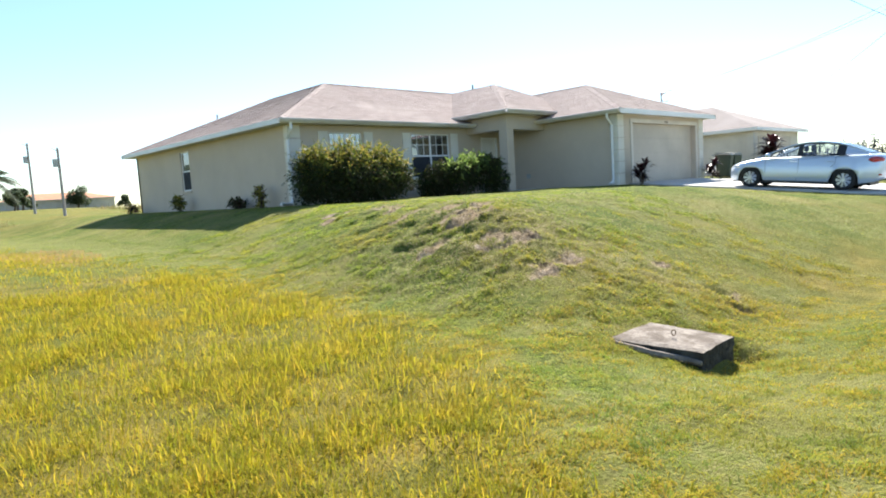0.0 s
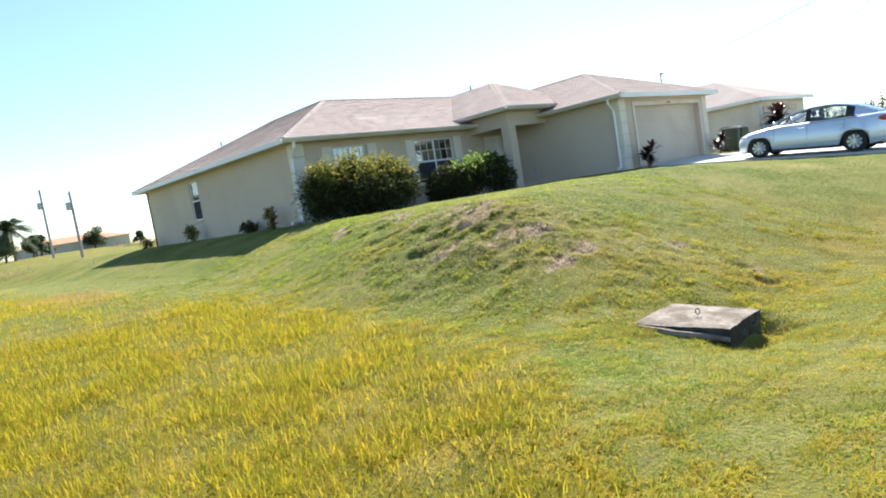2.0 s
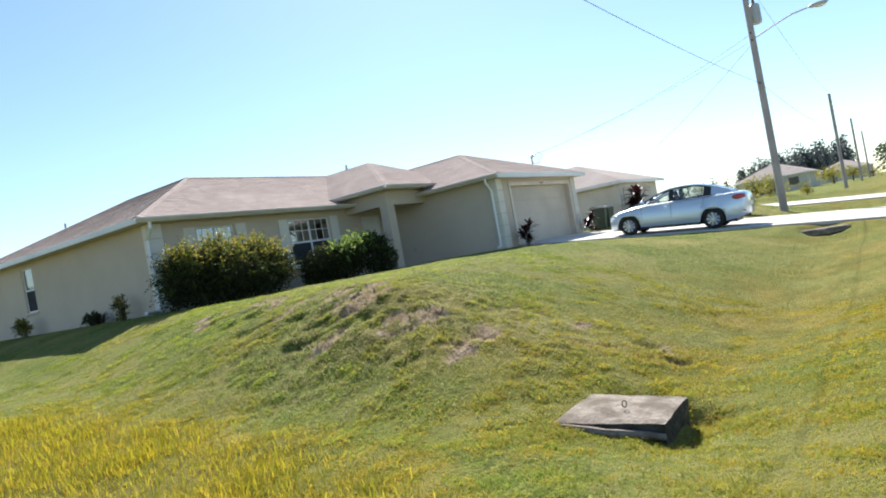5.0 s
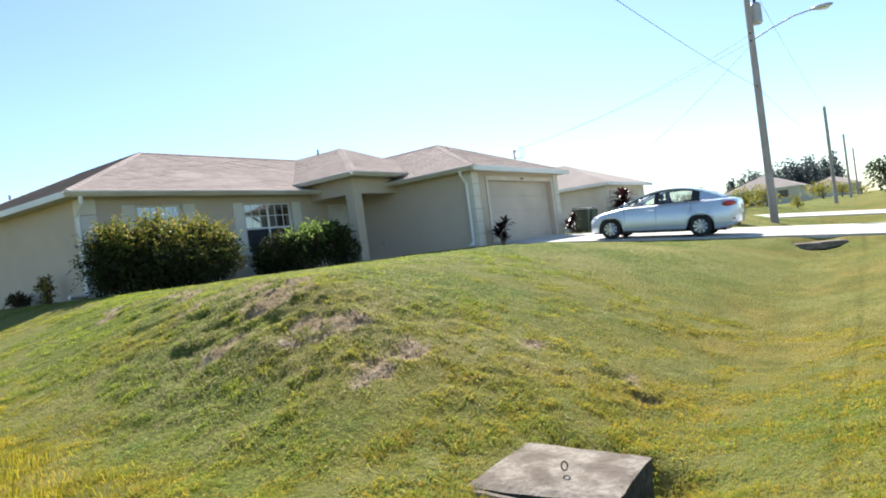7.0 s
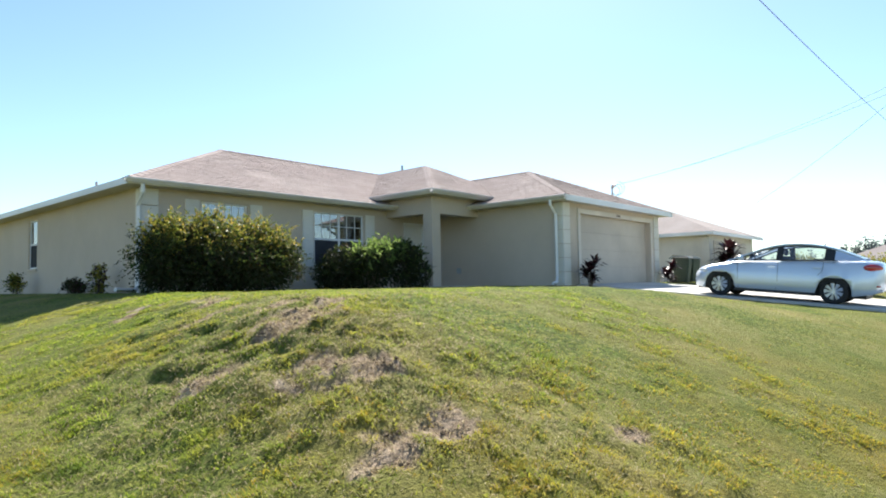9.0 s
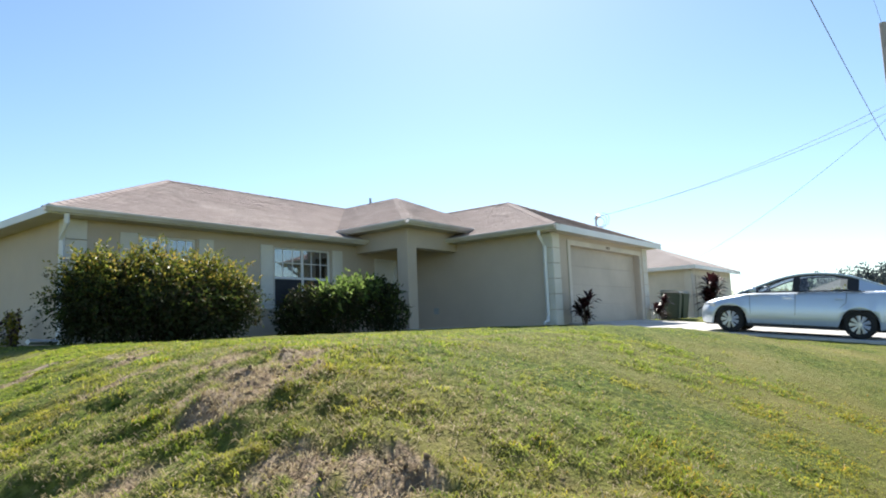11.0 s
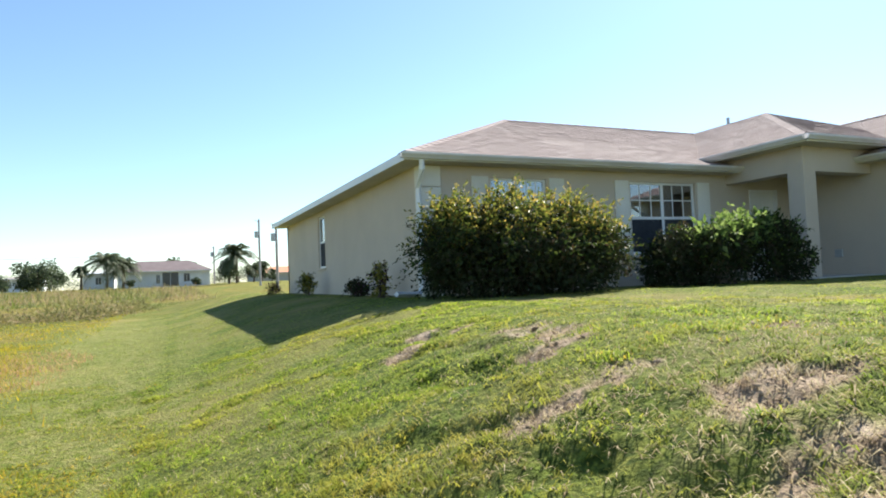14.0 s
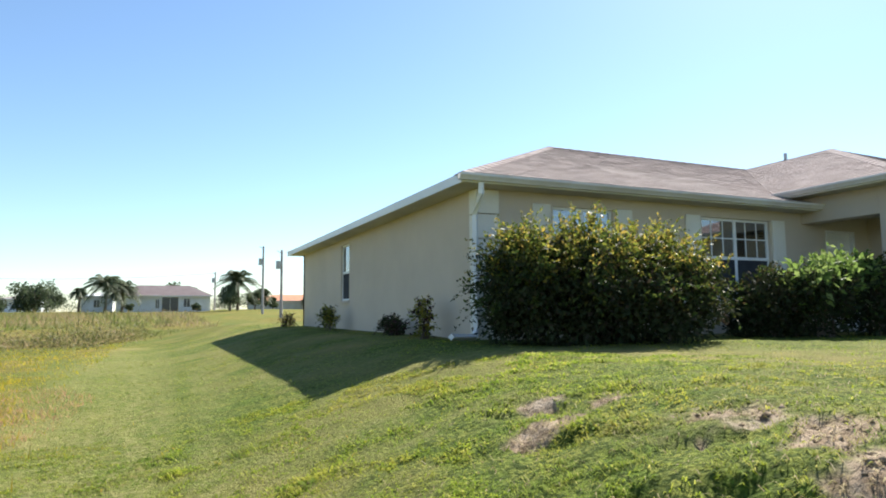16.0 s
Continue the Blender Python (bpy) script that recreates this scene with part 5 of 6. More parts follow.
def free(x, y):
    """Where grass may grow: not under the house, drives, lid or shrub beds."""
    k = ~((x > 9.0) & (y > 14.9) & (x < 26)) & ~((x > 18.9) & (x < 25.8) & (y > 11.0))
    k &= ~((x > DRIVE_X0) & (x < DRIVE_X1)) & ~((x > 35.2) & (x < 41.3) & (y < 12))
    k &= ~((np.abs(x - 4.98) < 0.40) & (np.abs(y - 2.22) < 0.46))
    return k


def scatter(seed, lo, hi, density, limit=None):
    r = np.random.RandomState(seed)
    n = int((hi[0] - lo[0]) * (hi[1] - lo[1]) * density)
    x, y = lo[0] + (hi[0] - lo[0]) * r.rand(n), lo[1] + (hi[1] - lo[1]) * r.rand(n)
    k = free(x, y)
    return x[k], y[k], r


def lawn(name, seed, lo, hi, density, near, far, h0, w0, label, material=None):
    x, y, r = scatter(seed, lo, hi, density)
    d = way_distance(x, y)
    k = (d >= near) & (d < far) & (x > tall_edge(y) - 0.5)
    x, y, d = x[k], y[k], d[k]
    clump = fbm(x * 3.2, y * 3.2, 3)
    broad = fbm(x * 0.7 + 9, y * 0.7, 3)
    keep = (d >= near) & (d < far) & (x > tall_edge(y) - 0.5 * r.rand(len(x)))
    dry = dry_mask(x, y)
    pale = pale_mask(x, y)
    if material is None:
        keep &= r.rand(len(x)) > np.maximum(dry, pale)
    else:
        keep &= r.rand(len(x)) < (pale * (1 - dry) if material is PALELAWN else dry)
    keep &= r.rand(len(x)) < (0.16 + 2.5 * np.clip(clump - 0.36, 0, 0.4)) * (1 - 0.96 * bare(x, y)) * (1 - np.clip(6 * hollows(x, y), 0, 0.5))
    x, y, clump, broad = x[keep], y[keep], clump[keep], broad[keep]
    h = h0 * (0.45 + 0.6 * r.rand(len(x))) * (0.3 + 1.5 * clump) * (0.7 + 0.6 * broad)
    if far < 4:
        n = len(x) // 20
        i = np.repeat(np.arange(n), 10)
        ox, oy = r.normal(size=10 * n), r.normal(size=10 * n)
        x, y = np.concatenate([x[:n][i] + 0.03 * ox, x[10 * n:]]), np.concatenate([y[:n][i] + 0.03 * oy, y[10 * n:]])
        h = np.concatenate([h[:n][i] * 0.35 + h[:10 * n] * 0.8, h[10 * n:] * 0.85])
    return blades(name, x, y, h, w0 * (0.7 + 0.6 * r.rand(len(x))), LAWN if material is None else material, label, seed, 1.62, least=0.75, turn=2 * np.pi * r.rand(len(x)) * 0.55 + 9 * fbm(x * 4, y * 4, 2))


lawn("lawn_grass", 101, (-2, -3), (10, 13), 6600, 0.0, 3.2, 0.082, 0.0056, "short mown lawn grass, green with dry yellow patches")
lawn("lawn_grass", 102, (-2, -3), (14, 15), 4300, 3.2, 6.5, 0.062, 0.0090, "short mown lawn grass on the bank, green and yellow")
lawn("lawn_grass", 103, (1, -4), (20, 34), 1200, 6.5, 60, 0.058, 0.016, "short mown lawn grass around the house")
for _s, _d, _a, _b, _h, _w in ((121, 5600, 0.0, 3.2, 0.088, 0.0060), (122, 3600, 3.2, 6.5, 0.064, 0.0092), (123, 1300, 6.5, 32, 0.045, 0.014)):
    lawn("dry_lawn_grass", _s, (-1, -3), (18, 18), _d, _a, _b, _h, _w, "short dry yellow lawn grass in the swale", DRYLAWN)
for _s, _d, _a, _b, _h, _w in ((131, 5600, 0.0, 3.2, 0.075, 0.0058), (132, 3600, 3.2, 6.5, 0.058, 0.0092), (133, 1000, 6.5, 40, 0.06, 0.017)):
    lawn("pale_lawn_grass", _s, (-1, -3), (18, 30), _d, _a, _b, _h, _w, "short pale straw-green lawn grass", PALELAWN)
_x, _y, _r = scatter(111, (4.2, 1.8), (9.6, 11), 5200)
_k = _r.rand(len(_x)) < 0.02 + 0.5 * np.exp(-((_x - 6.2) / 1.4) ** 2 - ((_y - 5.9) / 1.9) ** 2) * fbm(_x * 2.2, _y * 2.2, 3) * 1.6 + 0.25 * bare(_x, _y)
_x, _y = _x[_k], _y[_k]
blades("dead_grass", _x, _y, 0.085 * (0.4 + _r.rand(len(_x))), 0.005 + 0 * _x, STRAW, "dead straw-coloured grass on the worn bank", 112, 1.65, least=0.95)
lawn("lawn_grass", 104, (25.3, -3), (60, 12), 60, 6.5, 80, 0.12, 0.05, "rough mown grass beyond the driveway")


def tall(name, seed, lo, hi, density, h0, w0, material, label, pick, tuft=0):
    x, y, r = scatter(seed, lo, hi, density)
    keep = pick(x, y, r)
    x, y = x[keep], y[keep]
    clump = fbm(x * 1.6 + 4, y * 1.6, 3)
    keep = (r.rand(len(x)) < 0.3 + 1.7 * np.clip(clump - 0.36, 0, 0.5))
    x, y, clump = x[keep], y[keep], clump[keep]
    h = h0 * (0.3 + 0.8 * r.rand(len(x)) ** 1.3) * (0.4 + 1.2 * clump)
    turn = None
    if tuft:
        n = len(x) // tuft
        i = np.repeat(np.arange(n), tuft)
        ox, oy = r.normal(size=n * tuft), r.normal(size=n * tuft)
        x, y = x[:n][i] + 0.075 * ox, y[:n][i] + 0.075 * oy
        h = h[:n][i] * 0.4 + h[:n * tuft] * 0.75
        turn = np.arctan2(oy, ox) + 0.5 * r.normal(size=n * tuft)
    return blades(name, x, y, h, w0 * (0.6 + 0.8 * r.rand(len(x))), material, label, seed, 1.25, turn=turn)


in_lot = lambda x, y, r: x < tall_edge(y) + 0.25 * r.normal(size=len(x))
tall("tall_grass", 201, (-6, -2.2), (4.2, 10), 1900, 0.16, 0.0052, TALLG, "knee-high yellow-green unmown grass", in_lot, 11)
tall("tall_grass", 207, (-6, -2.2), (4.2, 10), 2300, 0.16, 0.0056, TALLG, "short yellow-green unmown grass between the tufts", in_lot)
tall("tall_grass", 202, (-16, 9.5), (4, 22), 700, 0.15, 0.0125, TALLG, "unmown yellow-green grass of the vacant lot", in_lot)
tall("tall_grass", 208, (-16, 10), (4, 24), 110, 0.10, 0.012, LAWN, "low green weeds of the vacant lot", in_lot)
tall("tall_grass", 203, (-60, 22), (9, 44), 110, 0.10, 0.028, TALLG, "unmown yellow-green grass of the vacant lot", lambda x, y, r: (x < tall_edge(y) + 0.5))
tall("brown_grass", 204, (-60, 30), (12, 60), 55, 0.24, 0.025, BROWNG, "brown seeding weeds and long grass", lambda x, y, r: (x < np.interp(y, (30, 42, 50, 60), (1.0, 4.0, 9.0, 12.0))) & (fbm(x * 0.12, y * 0.16, 3) > 0.43))
tall("brown_grass", 205, (-90, 58), (40, 105), 9, 1.0, 0.10, BROWNG, "brown seeding weeds and long grass far off", lambda x, y, r: x < 60)
REDG = leafy("red_seed_grass", [(0.46, 0.22, 0.15), (0.48, 0.28, 0.17), (0.42, 0.33, 0.11), (0.30, 0.32, 0.06)], 0.5, 0.6)
tall("red_grass", 206, (0.0, 11.5), (4.4, 25), 1000, 0.13, 0.0105, REDG, "patch of grass with reddish seed heads", lambda x, y, r: ((x - 2.75) / 1.0) ** 2 + ((y - 17.2) / 3.6) ** 2 < 0.35 + 0.9 * fbm(x * 1.3, y * 0.9, 3))


def brush():
    """Low mounds of tangled seeding weeds in the far part of the lot."""
    r = np.random.RandomState(88)
    for mat, n, count, size, label, y0, y1 in ((BROWNG, 90, 15000, 0.22, "tangled mounds of tan seeding weeds", 34, 90), (OLIVE, 26, 5000, 0.18, "low olive-green weed mounds", 31, 60)):
        lumps = []
        for _ in range(n):
            y = y0 + (y1 - y0) * r.rand()
            x = np.interp(y, (30, 60, 100), (2.4, 4.5, 10)) - 1 - 45 * r.rand() ** 1.6
            s = 0.7 + 1.6 * r.rand()
            lumps.append((x, y, gz(x, y) + 0.05, s * 1.5, s, 0.28 + 0.28 * r.rand()))
        ob = leaf_cloud("brush", lumps, count, size, mat, None, 90 + n, 0.8, 0.16, droop=0.5)
        tagged(ob, label, "weeds", kind="stuff")


def weed_mound():
    """The tangled mound at the near edge of the long weeds."""
    lumps = [(x, y, gz(x, y) + 0.02, w, 1.6, 0.72 * h) for x, y, w, h in ((0.4, 36, 1.2, 0.5), (1.4, 37, 1.3, 0.65), (2.3, 38.5, 1.1, 0.8), (3.1, 40, 1.0, 0.7), (-0.9, 36, 1.2, 0.45), (-2.2, 38, 1.4, 0.4), (1.9, 35, 0.9, 0.4), (3.6, 43, 1.0, 0.6), (-4.5, 37, 1.4, 0.4), (0.9, 41, 1.5, 0.6), (-7, 39, 1.6, 0.45))]
    for mat, count, seed in ((OLIVE, 4200, 97), (BROWNG, 4200, 98)):
        tagged(leaf_cloud("brush", lumps, count, 0.2, mat, None, seed, 0.7, 0.2, droop=0.4), "tangled mound of olive and tan weeds", "weeds", kind="stuff")


OLIVE = leafy("olive_weed", [(0.07, 0.075, 0.025), (0.12, 0.13, 0.04), (0.22, 0.19, 0.07)], 0.45, 0.6)
brush()
weed_mound()


# ---- drain lid, culvert, bins ----
def drain_lid():
    """A tilted cast lid on a sunk box, cracked along its low side."""
    lid = empty("drain_cover", (4.98, 2.22, gz(4.98, 2.22)), "weathered concrete drain cover with an iron lifting ring", "drain cover")
    c = {"l": (4.53, 2.68, -1.26), "n": (4.66, 1.77, -1.30), "r": (5.42, 1.80, -1.31), "b": (5.36, 2.70, -1.25)}
    bm = bmesh.new()
    rows, n = [], 14
    L, N, R, B = (Vector(c[k]) for k in "lnrb")
    for i in range(n + 1):
        row = []
        for j in range(n + 1):
            p = (L.lerp(B, i / n)).lerp(N.lerp(R, i / n), j / n)
            e = min(i, n - i, j, n - j)
            w = 0.007 * (noise.noise(p * 6) + 0.5 * noise.noise(p * 19))
            p = p + Vector((w, w * 0.7, w * 0.8 - (0.012 if e == 0 else 0) + 0.02 * math.sin(math.pi * i / n) * math.sin(math.pi * j / n)))
            row.append(bm.verts.new(p))
        rows.append(row)
    for i in range(n):
        for j in range(n):
            bm.faces.new((rows[i][j], rows[i][j + 1], rows[i + 1][j + 1], rows[i + 1][j]))
    rim = [rows[i][n] for i in range(n + 1)] + [rows[n][j] for j in range(n - 1, -1, -1)] + [rows[i][0] for i in range(n - 1, -1, -1)] + [rows[0][j] for j in range(1, n)]
    down = [bm.verts.new(v.co - Vector((0, 0, 0.085 + 0.012 * noise.noise(v.co * 14)))) for v in rim]
    for k in range(len(rim)):
        q = (k + 1) % len(rim)
        bm.faces.new((rim[k], down[k], down[q], rim[q])).material_index = 1
    bmesh.ops.recalc_face_normals(bm, faces=bm.faces)
    # Rim faces take the near-black colour, the top the grey one.
    part("lid", bm, [OLDCON, BLACKCON], lid, "worn grey concrete lid", smooth=False)
    bm = bmesh.new()
    ctr = (L + N + R + B) / 4
    up = [ctr + (p - ctr) * 0.97 - Vector((0, 0, 0.10)) for p in (L, N, R, B)]
    lo = [Vector((p.x, p.y, -1.72)) for p in up]
    segs = 8
    for k in range(4):
        a, b, d, e = up[k], up[(k + 1) % 4], lo[(k + 1) % 4], lo[k]
        prev = None
        for s in range(segs + 1):
            t = s / segs
            q = [a.lerp(b, t), e.lerp(d, t)]
            off = Vector((0.014 * noise.noise(q[0] * 11), 0.014 * noise.noise(q[0] * 9 + Vector((5, 0, 0))), 0.02 * noise.noise(q[0] * 13)))
            cur = [bm.verts.new(q[0] + off), bm.verts.new(q[1] + off * 0.4)]
            if prev:
                bm.faces.new((prev[0], prev[1], cur[1], cur[0]))
            prev = cur
    bmesh.ops.remove_doubles(bm, verts=bm.verts, dist=0.001)
    bmesh.ops.recalc_face_normals(bm, faces=bm.faces)
    part("box_wall", bm, BLACKCON, lid, "near-black concrete box")
    ring = [(4.885 + 0.014 * math.cos(a), 2.16 - 0.014 * math.cos(a), -1.218 + 0.028 * math.sin(a)) for a in np.linspace(0, 2 * math.pi, 17)]
    part("lifting_ring", tube(ring, 0.0055, 6), IRON, lid, "rusty iron lifting ring")
    # broken rim piece lying along the low edge
    bm = bmesh.new()
    pts = [L + (N - L) * t + Vector((-0.035 + 0.01 * math.sin(9 * t), 0, -0.035 - 0.07 * t)) for t in np.linspace(0.0, 1.0, 9)]
    add_tube(bm, pts, [0.03, 0.038, 0.034, 0.036, 0.03, 0.036, 0.033, 0.03, 0.024], 6)
    part("broken_rim", bm, OLDCON, lid, "broken concrete rim")


drain_lid()


def culvert():
    """The mouth of a pipe under the driveway, in a rough concrete collar."""
    cv = empty("culvert", (19.6, 1.75, -1.4), "rough concrete culvert mouth under the driveway", "culvert")
    bm = bmesh.new()
    seg = 20
    prof = [(0.24, 0.0), (0.34, 0.0), (0.36, 0.9), (0.24, 0.9)]
    rr = [[bm.verts.new((18.95 + o, 1.75 + r * math.cos(2 * math.pi * k / seg), -1.2 + r * 0.8 * math.sin(2 * math.pi * k / seg))) for r, o in prof] for k in range(seg)]
    for k in range(seg):
        for j in range(3):
            bm.faces.new((rr[k][j], rr[(k + 1) % seg][j], rr[(k + 1) % seg][j + 1], rr[k][j + 1]))
    bmesh.ops.recalc_face_normals(bm, faces=bm.faces)
    part("pipe", bm, OLDCON, cv)
    bm = bmesh.new()
    vs = add_box(bm, (18.9, 1.15, -1.02), (19.5, 2.4, -0.86), 0.03)
    bmesh.ops.subdivide_edges(bm, edges=bm.edges[:], cuts=3)
    for v in bm.verts:
        v.co += Vector((0.05 * noise.noise(v.co * 4), 0.06 * noise.noise(v.co * 4 + Vector((3, 1, 2))), 0.04 * noise.noise(v.co * 5)))
    part("collar", bm, OLDCON, cv, "crumbling concrete collar")


culvert()

BIN = surface("bin_plastic", (0.025, 0.045, 0.035), (0.035, 0.06, 0.045), 0.55, 30, 2, 0.1, 0.002)


def wheeled_bin():
    """Local base at the origin, front towards -y."""
    b = empty("wheeled_bin", Matrix.Identity(4), "dark green wheeled refuse bin beside the garage", "bin", "bins beside the garage")
    bm = bmesh.new()
    lo = [bm.verts.new(p) for p in ((-0.22, -0.25, 0.03), (0.22, -0.25, 0.03), (0.22, 0.22, 0.03), (-0.22, 0.22, 0.03))]
    hi = [bm.verts.new(p) for p in ((-0.29, -0.36, 0.92), (0.29, -0.36, 0.92), (0.29, 0.3, 0.98), (-0.29, 0.3, 0.98))]
    bm.faces.new(lo[::-1]), bm.faces.new(hi)
    for k in range(4):
        bm.faces.new((lo[k], lo[(k + 1) % 4], hi[(k + 1) % 4], hi[k]))
    bmesh.ops.bevel(bm, geom=bm.edges[:], offset=0.03, segments=2, affect="EDGES")
    part("bin_body", bm, BIN, b)
    bm = bmesh.new()
    lid = [bm.verts.new(p) for p in ((-0.31, -0.38, 0.93), (0.31, -0.38, 0.93), (0.31, 0.33, 0.99), (-0.31, 0.33, 0.99), (-0.22, -0.28, 1.02), (0.22, -0.28, 1.02), (0.22, 0.26, 1.07), (-0.22, 0.26, 1.07))]
    for f in ((3, 2, 1, 0), (4, 5, 6, 7), (0, 1, 5, 4), (1, 2, 6, 5), (2, 3, 7, 6), (3, 0, 4, 7)):
        bm.faces.new([lid[i] for i in f])
    part("bin_lid", bm, BIN, b)
    part("handle", tube([(-0.25, 0.33, 0.95), (-0.22, 0.4, 0.97), (0.22, 0.4, 0.97), (0.25, 0.33, 0.95)], 0.015, 6), BIN, b)
    for s in (-1, 1):
        part("bin_wheel", tube([(s * 0.2, 0.24, 0.12), (s * 0.26, 0.24, 0.12)], 0.12, 14), RUBBER, b)
    return b


_bin = wheeled_bin()
_bin.matrix_basis = pose(27.2, 10.95, gz(27.2, 10.95), 0, 0, 8)
copy_thing(_bin, pose(27.9, 10.95, gz(27.9, 10.95), 0, 0, -6))
copy_thing(_bin, pose(28.7, 11.2, gz(28.7, 11.2), 0, 0, 3))


# ---- service mast on the roof ----
mast = empty("service_mast", (25.2, 12.7, 3.0), "grey service mast with looped cables on the roof", "service mast")
part("mast_pipe", tube([(25.2, 12.7, 2.9), (25.2, 12.7, 3.72)], 0.035, 8), GREYMET, mast)
part("weather_head", tube([(25.2, 12.7, 3.70), (25.17, 12.62, 3.80), (25.1, 12.5, 3.76)], [0.06, 0.07, 0.04], 8), GREYMET, mast)
for k in range(3):
    a = 0.16 + 0.05 * k
    part("cable_loop", tube([(25.1 + 0.1 * k, 12.5 - a * math.sin(t), 3.72 + 0.1 * k - a * (1 - math.cos(t))) for t in np.linspace(0, 4.2, 12)], 0.008, 5), CABLE, mast)


# ---- utility poles and wires ----
def sag(a, b, drop, n=18):
    a, b = Vector(a), Vector(b)
    return [a.lerp(b, t) - Vector((0, 0, 4 * drop * t * (1 - t))) for t in np.linspace(0, 1, n)]


def wire(a, b, drop, r, label, group):
    ob = part("overhead_wire", tube(sag(a, b, drop), r, 5), CABLE)
    return tagged(ob, label, "wire", group)


def near_pole():
    x, y = 29.55, 3.95
    z = -0.62
    p = empty("utility_pole", (x, y, z), "weathered wooden utility pole with transformer and street lamp", "utility pole")
    part("pole_shaft", tube([(x, y, z - 0.3), (x + 0.1, y, 5), (x + 0.18, y, 9.75)], [0.16, 0.135, 0.105], 12), WOODPOLE, p)
    tx, ty = x + 0.45, y - 0.22
    tr = part("transformer", tube([(tx, ty, 7.35), (tx, ty, 7.42), (tx, ty, 8.1), (tx, ty, 8.18)], [0.17, 0.22, 0.22, 0.16], 16), GREYMET, p, "grey cylindrical transformer")
    for s in (-0.09, 0.09):
        part("bushing", tube([(tx + s, ty, 8.15), (tx + s, ty, 8.28), (tx + s, ty, 8.42)], [0.035, 0.05, 0.02], 8), IRON, tr)
    part("bracket", box((x + 0.1, y - 0.12, 7.6), (tx, y - 0.02, 7.68)), GREYMET, p)
    part("cutout_arm", tube([(x + 0.15, y, 9.25), (x + 0.75, y - 0.35, 9.4)], 0.025, 6), GREYMET, p)
    part("fuse_cutout", tube([(x + 0.75, y - 0.35, 9.55), (x + 0.72, y - 0.33, 9.35), (x + 0.82, y - 0.4, 9.1)], [0.04, 0.055, 0.03], 8), IRON, p)
    arm = part("lamp_arm", tube([(x + 0.15, y - 0.05, 6.72), (x + 0.35, y - 0.7, 7.02), (x + 0.5, y - 1.5, 7.3), (x + 0.55, y - 2.1, 7.36)], 0.03, 8), GREYMET, p)
    bm = bmesh.new()
    bmesh.ops.create_uvsphere(bm, u_segments=14, v_segments=8, radius=1, matrix=Matrix.Translation((x + 0.58, y - 2.45, 7.38)) @ Matrix.Diagonal((0.15, 0.38, 0.095, 1)))
    part("lamp_head", bm, GREYMET, arm, "grey cobra-head lamp", smooth=True)
    bm = bmesh.new()
    bmesh.ops.create_uvsphere(bm, u_segments=12, v_segments=8, radius=1, matrix=Matrix.Translation((x + 0.58, y - 2.52, 7.32)) @ Matrix.Diagonal((0.1, 0.2, 0.09, 1)))
    part("lens", bm, CLEARL, arm, smooth=True)
    for zz in (4.85, 6.65, 6.95):
        part("clamp", tube([(x - 0.16, y, zz), (x + 0.32, y, zz)], 0.03, 6), IRON, p)
    return p


near_pole()


def plain_pole(x, y, z, h, label, arm=True):
    p = empty("utility_pole", (x, y, z), label, "utility pole", "distant utility poles")
    part("pole_shaft", tube([(x, y, z - 0.3), (x, y, z + h)], [0.16, 0.11], 10), WOODPOLE, p)
    if arm:
        part("transformer", tube([(x - 0.35, y, z + h * 0.72), (x - 0.35, y, z + h * 0.72 + 0.8)], 0.22, 12), GREYMET, p, "grey cylindrical transformer")
        part("top_arm", tube([(x, y, z + h - 0.35), (x - 0.5, y, z + h - 0.05)], 0.03, 6), GREYMET, p)
    else:
        part("clamp", tube([(x - 0.14, y, z + h * 0.75), (x + 0.25, y, z + h * 0.75)], 0.04, 6), IRON, p)
    return p


plain_pole(65.2, 3.6, gz(65.2, 3.6), 8.3, "bare wooden utility pole along the street", False)
plain_pole(99.0, 3.6, gz(99, 3.6), 8.2, "bare wooden utility pole along the street", False)
plain_pole(133.0, 3.6, gz(133, 3.6), 8.2, "bare wooden utility pole along the street", False)
plain_pole(16.6, 88.0, gz(16.6, 88), 8.69 - gz(16.6, 88), "grey wooden utility pole beyond the vacant lot")
plain_pole(16.0, 72.0, gz(16, 72), 6.75 - gz(16, 72), "grey wooden utility pole beyond the vacant lot")
plain_pole(13.9, 123.0, gz(13.9, 123), 7.5 - gz(13.9, 123), "grey wooden utility pole beyond the vacant lot")
plain_pole(-24.0, 125.0, gz(-24, 125), 5.5, "grey wooden utility pole beyond the vacant lot", False)

for _dz in (0.0, 0.28):
    wire((29.75, 3.95, 6.7 + _dz), (25.15, 12.6, 3.78), 0.26 + 0.3 * _dz, 0.007, "black service cable to the house roof", "service cables")
wire((29.7, 3.95, 4.85), (-12.0, 4.6, 5.3), 0.55, 0.007, "black telephone cable strung along the street", "cables along the street")
wire((29.8, 3.95, 4.85), (65.2, 3.6, 4.7), 0.4, 0.007, "black telephone cable strung along the street", "cables along the street")
wire((29.75, 3.95, 9.6), (-12.0, 4.6, 9.9), 0.7, 0.006, "thin overhead power line along the street", "cables along the street")
wire((29.75, 3.95, 9.6), (65.2, 3.6, 7.9), 0.5, 0.007, "thin overhead power line along the street", "cables along the street")
wire((29.75, 3.95, 6.6), (43.0, 14.5, 3.6), 0.3, 0.007, "black service cable to the neighbouring roof", "service cables")
wire((-60, 128, 6.6), (-24, 125, gz(-24, 125) + 5.4), 0.6, 0.03, "thin overhead power line beyond the lot", "far power lines")
